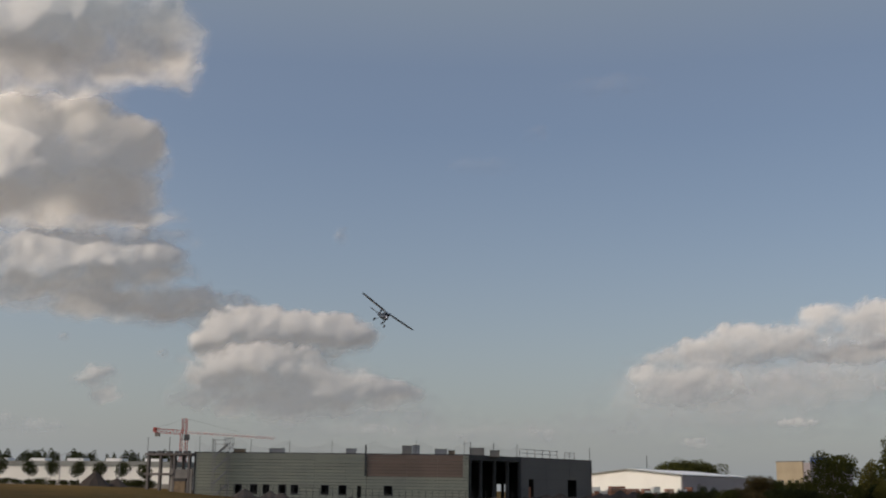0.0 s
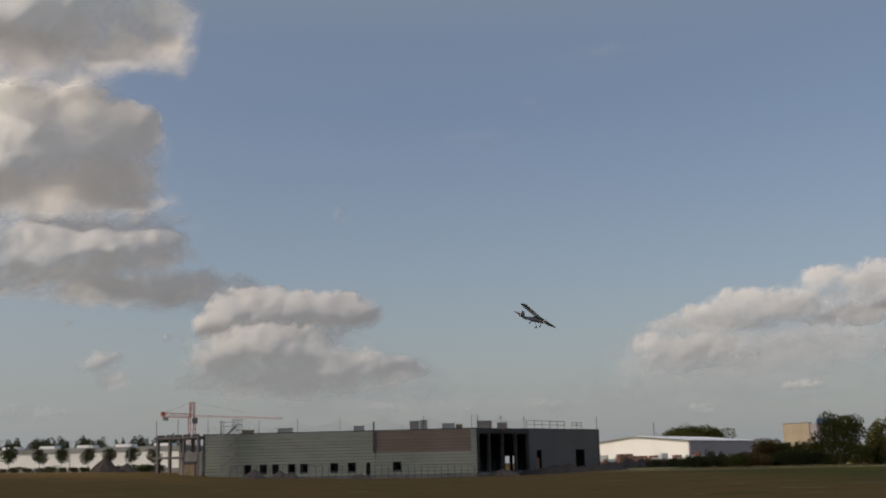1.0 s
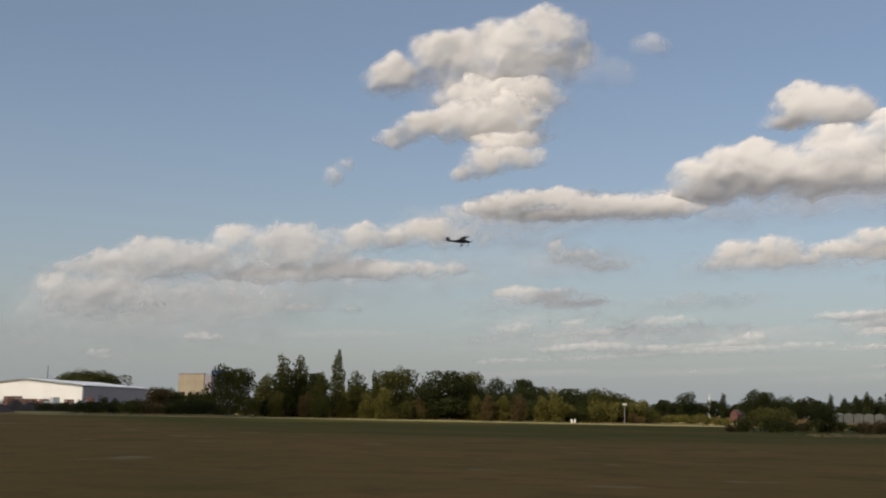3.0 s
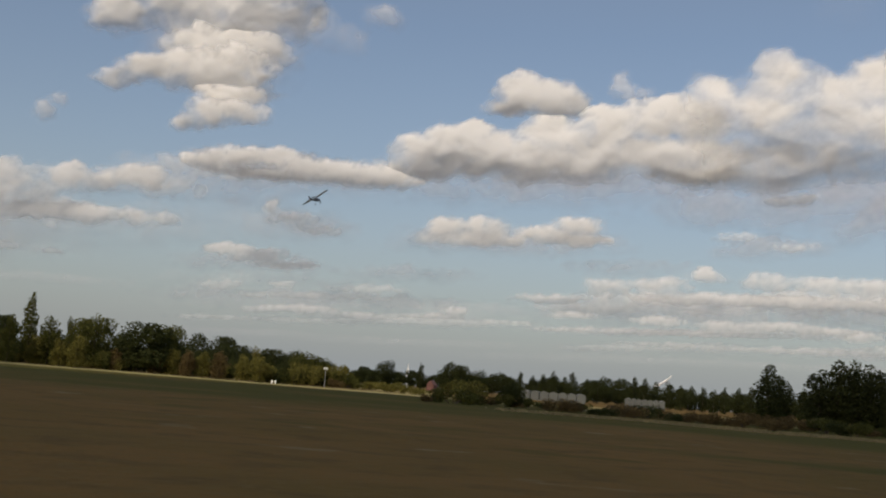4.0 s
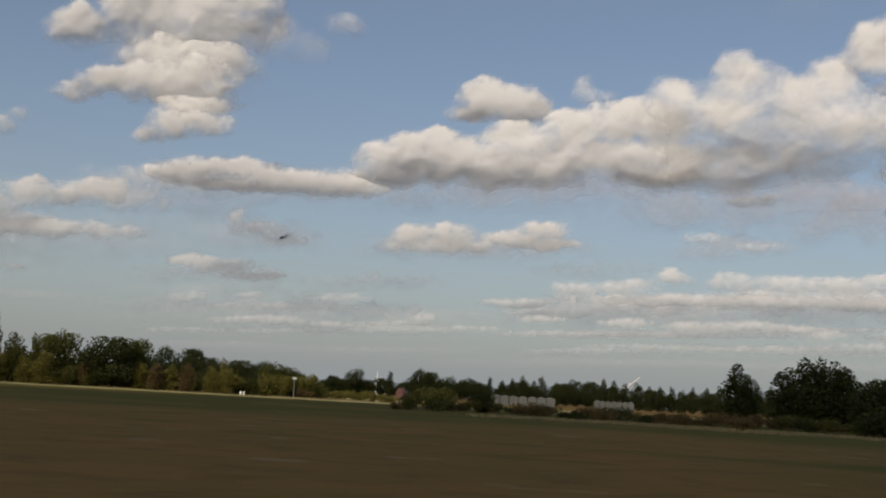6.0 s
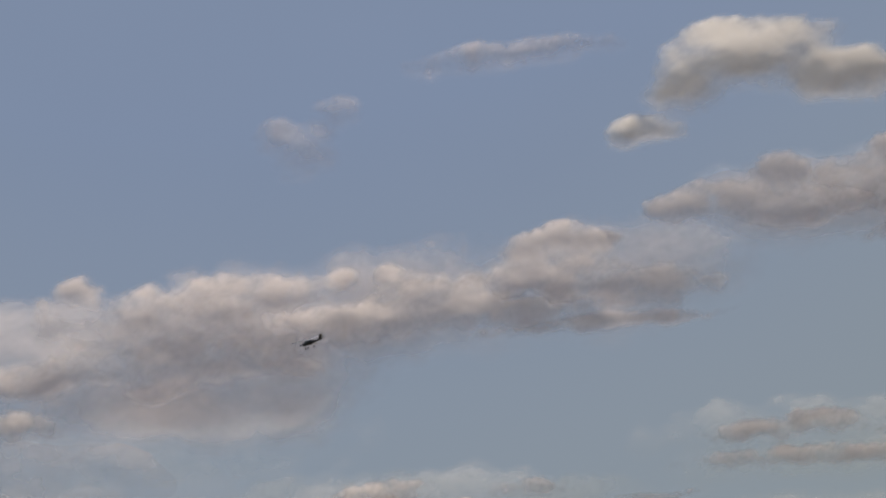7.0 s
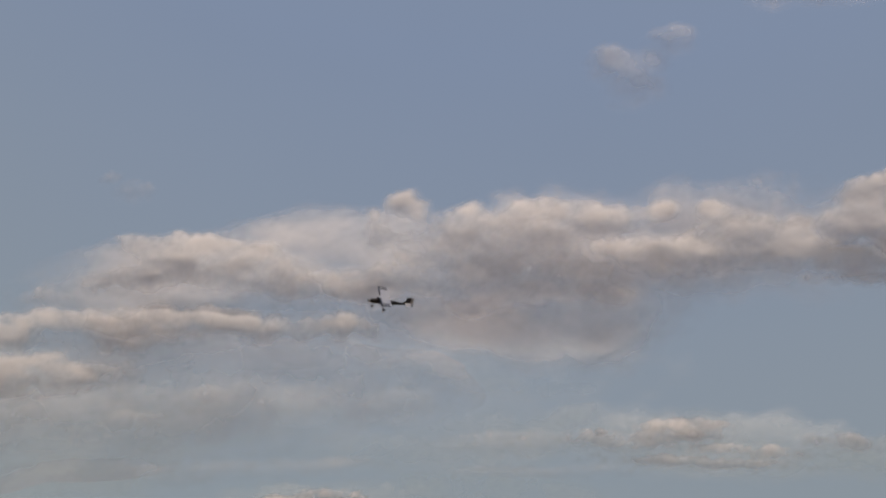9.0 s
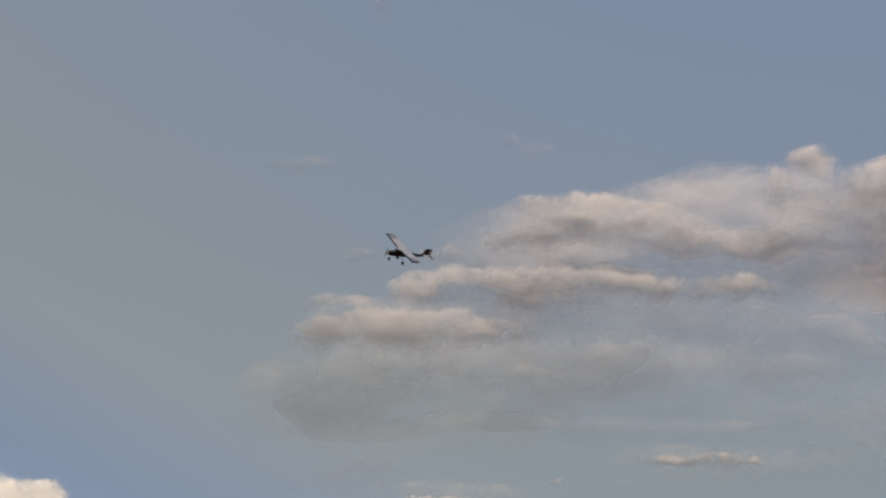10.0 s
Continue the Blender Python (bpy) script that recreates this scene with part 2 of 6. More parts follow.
# ---- ground ----
def build_ground():
    radii = np.concatenate([[0.0], np.geomspace(2, 4900, 90)])
    az = np.linspace(0, 2 * np.pi, 181)[:-1]
    rr, aa = np.meshgrid(radii[1:], az, indexing="ij")
    x, y = -np.sin(aa) * rr, np.cos(aa) * rr
    z = ground_z(x, y) + 0.05 * np.sin(x * 0.21 + 0.4 * y) * np.sin(y * 0.17) * ease(3, 20, rr) * (1 - ease(120, 400, rr))
    verts = [(0, 0, 0)] + list(zip(x.ravel(), y.ravel(), z.ravel()))
    n = len(az)
    faces = [(0, 1 + j, 1 + (j + 1) % n) for j in range(n)]
    for i in range(len(radii) - 2):
        for j in range(n):
            a, b = 1 + i * n + j, 1 + i * n + (j + 1) % n
            faces.append((a, a + n, b + n, b))
    ob = mesh_object("ground", verts, faces, M["earth"], smooth=True)
    return tagged(ob, "bare brown field with weedy patches", "field", kind="structure")


build_ground()


def tufts(name, label, mat, strips, count, tall, seed):
    """Blades of grass and weeds over stretches of field, each (azimuth from, to, radius from, to)."""
    rng = np.random.default_rng(seed)
    verts, faces = [], []
    for az0, az1, r0, r1 in strips:
        k = int(count)
        az, r = rng.uniform(az0, az1, k), (r0 + r1) / 2 + (r1 - r0) / 3.5 * np.clip(rng.normal(size=k), -1.8, 1.8)
        keep = np.sin(az * 2.3 + r * 0.05) + np.sin(az * 0.9 - r * 0.11) + rng.uniform(-1.2, 1.2, k) > -0.9
        keep &= rng.uniform(0, 1, k) < ease(az0, az0 + 6, az) * ease(az1, az1 - 6, az)
        for a, d in zip(az[keep], r[keep]):
            p = stand(a, d)
            h, w, t = tall * rng.uniform(0.5, 1.3), tall * rng.uniform(0.5, 1.2), rng.uniform(0, 3.14)
            c, s = math.cos(t) * w, math.sin(t) * w
            i = len(verts)
            verts += [(p.x - c, p.y - s, p.z - 0.03), (p.x + c, p.y + s, p.z - 0.03), (p.x + c * 0.6 + s * 0.3, p.y + s * 0.6 - c * 0.3, p.z + h), (p.x - c * 0.5, p.y - s * 0.5, p.z + h * 0.8)]
            faces.append((i, i + 1, i + 2, i + 3))
    return tagged(mesh_object(name, verts, faces, mat), label, "grass", kind="stuff")


tufts("dry_grass", "pale dry grass along the field's far edge", M["grass_dry"], [(-44, -15, 186, 200), (-74, -44, 104, 118), (-20, -9, 176, 190)], 9000, 0.16, 2)


# ---- trees ----
def crown_mesh(name, lobes, leaves, size, seed):
    """Many small leaf clumps on the shells of several lobes, with gaps."""
    rng = np.random.default_rng(seed)
    vol = np.array([l[3] * l[4] * l[5] for l in lobes]) ** 0.67
    pick = rng.choice(len(lobes), leaves, p=vol / vol.sum())
    L = np.array(lobes)[pick]
    d = rng.normal(size=(leaves, 3))
    d /= np.linalg.norm(d, axis=1)[:, None]
    rad = rng.uniform(0.55, 1.05, leaves) ** 0.5
    rad *= 1 + 0.16 * np.sin(d[:, 0] * 7 + seed) * np.sin(d[:, 2] * 6 + pick)
    c = L[:, :3] + d * rad[:, None] * L[:, 3:6]
    u = rng.normal(size=(leaves, 3))
    u /= np.linalg.norm(u, axis=1)[:, None]
    v = np.cross(u, d + rng.normal(size=(leaves, 3)) * 0.6)
    v /= np.linalg.norm(v, axis=1)[:, None]
    s = size * rng.uniform(0.5, 1.25, (leaves, 1))
    quad = np.stack([c - u * s, c - v * s * 0.7, c + u * s, c + v * s * 0.7], 1).reshape(-1, 3)
    me = bpy.data.meshes.new(name)
    me.from_pydata(quad.tolist(), [], np.arange(leaves * 4).reshape(-1, 4).tolist())
    me.update()
    return me


def lobes_for(shape, rng):
    """Unit-height crowns: (x, y, z, rx, ry, rz)."""
    if shape == "poplar":
        return [(rng.uniform(-.03, .03), rng.uniform(-.03, .03), z, .012 + .105 * math.sin(math.pi * (z * .86 + .14)) ** .8, .012 + .105 * math.sin(math.pi * (z * .86 + .14)) ** .8, .09) for z in np.linspace(.07, .94, 13)]
    if shape == "column":
        return [(rng.uniform(-.07, .07), rng.uniform(-.07, .07), z, .03 + .17 * math.sin(math.pi * (z * .8 + .2)) ** .8, .03 + .17 * math.sin(math.pi * (z * .8 + .2)) ** .8, .12) for z in np.linspace(.07, .91, 12)] + \
               [(rng.uniform(-.12, .12), rng.uniform(-.12, .12), rng.uniform(.5, .85), .07, .07, .12) for _ in range(3)]
    if shape == "bush":
        return [(rng.uniform(-.7, .7), rng.uniform(-.5, .5), rng.uniform(.25, .6), rng.uniform(.25, .5), rng.uniform(.25, .5), rng.uniform(.25, .40)) for _ in range(9)]
    if shape == "young":
        return [(rng.uniform(-.1, .1), rng.uniform(-.1, .1), rng.uniform(.5, .75), .22, .22, .22) for _ in range(5)] + [(0, 0, .82, .14, .14, .17)]
    return [(rng.uniform(-.28, .28), rng.uniform(-.28, .28), rng.uniform(.20, .80), rng.uniform(.14, .24), rng.uniform(.14, .24), rng.uniform(.12, .19)) for _ in range(16)] + [(0, 0, .52, .30, .30, .36), (0, 0, .24, .26, .26, .18)]


TREES = {}


def tree_model(shape, leaf, variant):
    """One tree of unit height: tapered trunk with limbs, and a leafy crown."""
    key = (shape, leaf, variant)
    if key in TREES:
        return TREES[key]
    rng = np.random.default_rng(abs(hash_of(key)))
    lobes = lobes_for(shape, rng)
    count, size = {"poplar": (2600, .016), "column": (4200, .019), "bush": (2600, .045), "young": (1300, .028)}.get(shape, (6500, .020))
    crown = crown_mesh("crown", lobes, count, size, int(rng.integers(1, 999)))
    crown.materials.append(M[leaf])
    bm = bmesh.new()
    if shape == "bush":
        for x, y, z, *_ in lobes[:6]:
            add_rod(bm, (x * .15, y * .15, -.05), (x * .8, y * .8, z), .025, .008, 5)
    else:
        top = .85 if shape in ("poplar", "column") else .6
        add_rod(bm, (0, 0, -.03), (0, 0, top), .022 if shape != "young" else .012, .006, 7)
        for x, y, z, *_ in lobes[:7]:
            add_rod(bm, (0, 0, max(.12, z - .18)), (x, y, z), .010, .003, 5)
    trunk = bpy.data.meshes.new("trunk")
    bm.to_mesh(trunk)
    bm.free()
    trunk.materials.append(M["bark"])
    TREES[key] = (trunk, crown)
    return TREES[key]


def hash_of(key):
    h = 7
    for ch in "".join(map(str, key)):
        h = (h * 31 + ord(ch)) % 1000003
    return h


def tree(az, r, el_top, shape="round", leaf="leaf_mid", wide=1.0, label="", name="tree", group="", variant=None):
    """A tree at an azimuth and distance whose top stands at an elevation seen from the eye."""
    p = stand(az, r)
    h = (EYE + r * math.tan(radians(el_top)) - p.z) * (1.07 if shape == "round" else 1.0)
    v = variant if variant is not None else int(abs(az) * 7) % 3
    trunk, crown = tree_model(shape, leaf, v)
    ob = thing(name, Matrix.Translation(p) @ pose(0, 0, 0, 0, 0, (az * 77) % 360) @ Matrix.Diagonal((h * wide, h * wide, h, 1)), label, "bush" if name == "bush" else "tree", group)
    for nm, me in (("trunk", trunk), ("crown", crown)) if name == "tree" else (("stem", trunk), ("foliage", crown)):
        new(nm, me).parent = ob
    return ob


OAK, DARK = "broad green deciduous tree at the field's edge", "dense dark green tree"
POP, COL = "tall slender green poplar", "tall upright leafy tree"
LIGHT, BUSH = "light yellow-green young birch", "dark green bush on rough ground"

# tree belt behind the field, from the sheds eastward
tree(-11.0, 330, 1.50, "round", "leaf_mid", 1.2, OAK)
tree(-11.6, 334, 1.46, "round", "leaf_dark", 1.1, OAK)
tree(-12.25, 330, 1.46, "round", "leaf_mid", 1.15, OAK)
tree(-10.55, 335, 1.3, "round", "leaf_mid", 1.0, OAK)
tree(-17.75, 185, 1.90, "round", "leaf_mid", 0.98, OAK, variant=1)
tree(-19.4, 205, 1.5, "column", "leaf_light", 1.2, LIGHT)
tree(-20.2, 190, 2.42, "column", "leaf_mid", 0.85, COL)
tree(-21.0, 192, 2.40, "column", "leaf_mid", 0.85, COL)
tree(-21.6, 205, 1.75, "round", "leaf_dark", 1.0, DARK)
tree(-22.0, 186, 1.62, "column", "leaf_mid", 1.0, COL)
tree(-22.85, 192, 2.70, "poplar", "leaf_mid", 1.0, POP)
tree(-23.7, 190, 1.72, "column", "leaf_mid", 1.2, COL)
tree(-24.6, 196, 1.76, "poplar", "leaf_mid", 1.0, POP)
tree(-25.7, 192, 1.95, "round", "leaf_mid", 1.05, OAK)
tree(-25.0, 184, 1.0, "column", "leaf_light", 1.5, LIGHT)
tree(-27.7, 190, 1.98, "round", "leaf_dark", 1.25, DARK)
tree(-28.9, 196, 1.80, "round", "leaf_mid", 0.9, OAK)
tree(-30.4, 260, 1.55, "round", "leaf_dark", 1.0, DARK)
tree(-31.5, 262, 1.62, "round", "leaf_dark", 1.0, DARK)
tree(-32.3, 264, 1.25, "round", "leaf_dark", 0.9, DARK)
tree(-33.2, 215, 1.12, "column", "leaf_light", 1.1, LIGHT)
tree(-34.1, 200, 1.20, "round", "leaf_dark", 1.15, DARK)
tree(-35.0, 210, 0.95, "column", "leaf_mid", 1.2, COL)
tree(-35.7, 196, 1.10, "round", "leaf_mid", 1.2, OAK)
tree(-37.4, 230, 0.62, "column", "leaf_light", 1.6, LIGHT)
tree(-36.7, 240, 0.66, "round", "leaf_light", 1.0, LIGHT)
for a, e in ((-26.7, .5), (-28.5, .62), (-29.3, .75), (-30.0, .72), (-30.7, .70), (-31.5, .78), (-32.6, .72), (-33.4, .68), (-23.2, .8), (-21.3, .7), (-19.9, .75), (-24.2, .7)):
    tree(a, 186 + (a * 13) % 5, e, "column", "leaf_light" if int(a * 10) % 3 else "leaf_dry", 1.5, LIGHT, group="birches along the field")
for a, e in ((-14.25, .85), (-14.6, .88), (-15.0, .85), (-15.4, .60), (-15.9, .62), (-16.4, .66), (-16.9, .55)):
    tree(a, 225, e, "round", "leaf_dry" if a > -15.2 else "leaf_mid", 0.8, "reddish-brown autumn tree near the cream building")

for a in np.arange(-37.5, -18.6, 0.42):
    tree(float(a), 189 + (a * 37) % 8, 0.40 + 0.28 * math.sin(a * 3.1) ** 2, "bush", ("leaf_mid", "leaf_light", "leaf_dark")[int(-a * 10) % 3], 0.62, "leafy undergrowth bush below the trees", name="bush", group="undergrowth along the field")
for a in np.arange(-36.5, -18.8, 0.75):
    tree(float(a), 222, 0.95 + 0.2 * math.sin(a * 2.3), "round", "leaf_dark", 1.1, "dark tree deep in the wood", group="wood behind the field")

# far belt on the horizon
for a in np.arange(-73.0, -37.0, 0.55):
    tree(float(a), 450 + (a * 31) % 25, 0.70 + 0.18 * math.sin(a * 2.9) - (0.18 if a > -41.5 else 0), "round", "leaf_dark", 1.25, "distant dark tree on the horizon", group="far tree belt")
FAR_NORTH = [(-38.2, .60, "round", 1.1), (-38.7, .55, "round", 1.1), (-39.3, 1.04, "round", 1.0), (-40.0, .58, "round", 1.2), (-41.02, 1.0, "poplar", 1.3), (-42.2, .9, "poplar", 1.0), (-42.4, 1.2, "round", 1.0), (-43.0, 1.5, "round", 1.0),
    (-43.7, 1.2, "round", 1.0), (-44.5, 1.05, "round", 1.1), (-45.3, 1.0, "round", 1.1), (-45.8, 1.31, "poplar", 1.2), (-46.4, 1.1, "column", 1.0), (-46.9, 1.25, "column", 1.0), (-47.4, 1.46, "column", .8), (-47.9, 1.15, "column", 1.1),
    (-48.3, 1.5, "poplar", 1.6), (-49.0, 1.15, "column", 1.1), (-49.5, 1.25, "round", 1.0), (-50.0, 1.4, "round", 1.0)]
FAR_EAST = [(-50.7, 1.42, "round", 1.0), (-51.2, 1.55, "poplar", 1.4), (-51.7, 1.5, "poplar", 1.4), (-52.2, 1.3, "column", 1.1), (-52.8, 1.35, "column", 1.2), (-53.4, 1.2, "column", 1.1), (-53.9, 1.2, "column", 1.1), (-54.4, 1.25, "poplar", 1.6),
    (-54.9, 1.1, "column", 1.2), (-55.4, 1.3, "poplar", 1.5), (-56.0, 1.3, "column", 1.0), (-56.6, 1.45, "column", 1.0), (-58.3, 1.6, "column", 1.0), (-58.9, 1.6, "column", 1.0), (-59.4, 1.6, "column", 1.0), (-65.7, 1.4, "column", 1.0),
    (-66.3, 1.5, "column", 1.0), (-66.8, 1.6, "column", 1.0), (-69.0, 1.6, "column", 1.1), (-70.5, 1.7, "round", 1.1)]
for a, e, s, w in FAR_NORTH + FAR_EAST:
    tree(a, 420 + (a * 29) % 60, e if a > -43 else e * 0.77, s, "leaf_dark", w, "distant dark tree on the horizon", group="far tree belt")
# nearer dark trees and bushes towards the east
tree(-57.3, 150, 2.15, "column", "leaf_dark", 1.15, DARK)
tree(-57.9, 152, 1.7, "column", "leaf_dark", 1.1, DARK)
for a, e in ((-59.6, 2.1), (-60.4, 2.55), (-61.1, 2.6), (-61.8, 2.45), (-62.4, 2.1)):
    tree(a, 158, e, "column", "leaf_dark", 1.3, "dark dense thicket tree")
for a, e in ((-63.3, 1.75), (-64.0, 2.0), (-64.8, 1.95), (-65.3, 1.6)):
    tree(a, 150, e, "round", "leaf_dark", 1.1, "dark dense thicket tree")
for a, e in ((-66.9, 2.0), (-67.7, 2.6), (-68.7, 2.6), (-69.8, 2.5)):
    tree(a, 150, e, "column", "leaf_dark", 1.3, "dark dense thicket tree")


def bush(az, r, el_top, wide, leaf="leaf_dark", label=BUSH):
    return tree(az, r, el_top, "bush", leaf, wide, label, name="bush", group="bushes on the rough ground")


rng_b = np.random.default_rng(5)
for a in np.arange(-73, -41, 0.62):
    bush(float(a), float(rng_b.uniform(120, 150)), float(rng_b.uniform(-0.40, 0.06)), float(rng_b.uniform(1.0, 1.5)), ("leaf_dark", "leaf_dry", "leaf_mid", "leaf_dry")[int(rng_b.integers(0, 4))])
bush(-45.6, 135, .68, .55)
bush(-43.4, 150, .45, .9, "leaf_light", "yellow-green willow bush on rough ground")
bush(-42.9, 155, .60, .9, "leaf_light", "yellow-green willow bush on rough ground")
for a in (-63.6, -64.3, -64.9):
    bush(a, 118, .75, .8)
bush(-66.2, 110, .3, .9)
for a in np.arange(-18.0, -11.2, 0.45):
    bush(float(a), float(rng_b.uniform(196, 208)), float(rng_b.uniform(0.0, 0.32)), float(rng_b.uniform(1.0, 1.4)), ("leaf_dark", "leaf_mid", "leaf_dry")[int(rng_b.integers(0, 3))])
for a, e, w in ((-12.0, .42, .32), (-12.6, .34, .38), (-13.2, .2, .6), (-11.4, .12, .7), (-10.9, .1, .9), (-10.2, .05, 1.0), (-9.4, .02, 1.0), (-14.0, .25, .9)):
    bush(a, 228, e, w)
for a in np.arange(-41, -18.5, 0.8):
    bush(float(a), float(rng_b.uniform(190, 200)), float(rng_b.uniform(-0.15, 0.12)), float(rng_b.uniform(1.0, 1.5)), ("leaf_light", "leaf_mid", "leaf_dry")[int(rng_b.integers(0, 3))])
for a in np.arange(14.0, 21.5, 0.5):
    bush(float(a), float(rng_b.uniform(250, 262)), float(rng_b.uniform(0.18, 0.34)), float(rng_b.uniform(1.0, 1.5)))
# young street trees before the long white hall, and old trees behind it
for a, e in ((20.3, 1.27), (19.0, 1.13), (18.07, 1.12), (16.9, 1.13), (15.95, 1.08), (14.97, 1.10), (13.96, 1.05), (21.4, 1.2)):
    tree(a, 268, e, "young", "leaf_dark", 1.05, "young round-crowned street tree before a white hall", group="street trees")
for a, e, s in ((20.4, 1.45, "column"), (20.0, 1.5, "column"), (19.2, 1.5, "round"), (18.8, 1.55, "round"), (18.1, 1.55, "column"), (17.8, 1.4, "poplar"), (17.1, 1.55, "column"), (16.8, 1.5, "round"),
                (16.3, 1.5, "column"), (15.7, 1.4, "poplar"), (15.4, 1.45, "poplar"), (14.9, 1.5, "column"), (14.6, 1.55, "column"), (14.3, 1.45, "poplar"), (13.6, 1.6, "round"), (13.0, 1.6, "round"), (21.0, 1.5, "round")):
    tree(a, 420, e, s, "leaf_dark", 1.0, "dark tree beyond the long white hall", group="trees beyond the hall")


def tall_poplar(az, r, el_top, wide, leaf, heads, seed):
    """A tall poplar close to the eye: a slender crown of many fine leaves, its head split into a few shoots (x, drop, half width, half height in metres)."""
    p = stand(az, r)
    h = EYE + r * math.tan(radians(el_top)) - p.z
    ob = thing("tree", Matrix.Translation(p), "tall slender poplar with a fine leafy head", "tree", "poplars by the field")
    rng = np.random.default_rng(seed)
    low = [(rng.uniform(-.3, .3), rng.uniform(-.3, .3), h * z, wide * (.15 + .85 * math.sin(math.pi * (z * .80 + .12))), wide * (.15 + .85 * math.sin(math.pi * (z * .80 + .12))), h * .055) for z in np.linspace(.10, .90, 18)]
    c, s = math.cos(radians(az)), math.sin(radians(az))
    top = [(c * x, s * x, h - drop - b * .9, a, a, b) for x, drop, a, b in heads]
    top += [(c * x, s * x, h - drop, .07, .07, .30) for x, drop in zip(rng.uniform(-.55, .55, 8), rng.uniform(.2, .6, 8))]
    top += [(0, 0, h * .945, wide * .42, wide * .42, h * .04)]
    meshes = [crown_mesh("crown", low, 9000, .17, seed), crown_mesh("crown", top, 4600, .05, seed + 1)]
    crown = bmesh.new()
    for me in meshes:
        crown.from_mesh(me)
        bpy.data.meshes.remove(me)
    part("crown", crown, M[leaf], ob)
    bm = add_rod(bmesh.new(), (0, 0, -.2), (0, 0, h * .93), h * .012, .02, 9)
    for x, y, z, *_ in low[2:] + top[:3]:
        add_rod(bm, (0, 0, z - 1.6), (x, y, z), .05, .012, 5)
    part("trunk", bm, M["bark"], ob)


# poplars by the field, east of the thicket
tall_poplar(-75.7, 40, 29.75, 1.15, "leaf_poplar", [(-.28, .02, .24, .60), (.30, .0, .26, .62), (-.62, .55, .2, .5)], 31)
tall_poplar(-78.35, 40, 29.75, 1.15, "leaf_poplar", [(.0, .0, .40, .62), (-.28, .2, .25, .5), (.30, .3, .22, .5)], 37)
tall_poplar(-83.15, 40, 29.85, 0.62, "leaf_poplar", [(.0, .0, .20, .70), (.25, .42, .17, .5), (-.22, .3, .2, .6)], 43)


# ---- clouds ----
def lattice(x, y, seed):
    xi, yi = np.floor(x), np.floor(y)
    fx, fy = x - xi, y - yi
    fx, fy = fx * fx * (3 - 2 * fx), fy * fy * (3 - 2 * fy)

    def rnd(i, j):
        s = np.sin(i * 127.1 + j * 311.7 + seed * 74.7) * 43758.5453
        return s - np.floor(s)

    return (rnd(xi, yi) * (1 - fx) + rnd(xi + 1, yi) * fx) * (1 - fy) + (rnd(xi, yi + 1) * (1 - fx) + rnd(xi + 1, yi + 1) * fx) * fy


def fbm(x, y, seed, octaves=5):
    total, amp, norm = 0, 1.0, 0.0
    for k in range(octaves):
        total, norm = total + amp * lattice(x, y, seed + k), norm + amp
        x, y, amp = x * 2.03 + 3.1, y * 2.03 + 1.7, amp * 0.55
    return total / norm - 0.5


CLOUD_STEP = 0.11
cloud_count = [0]


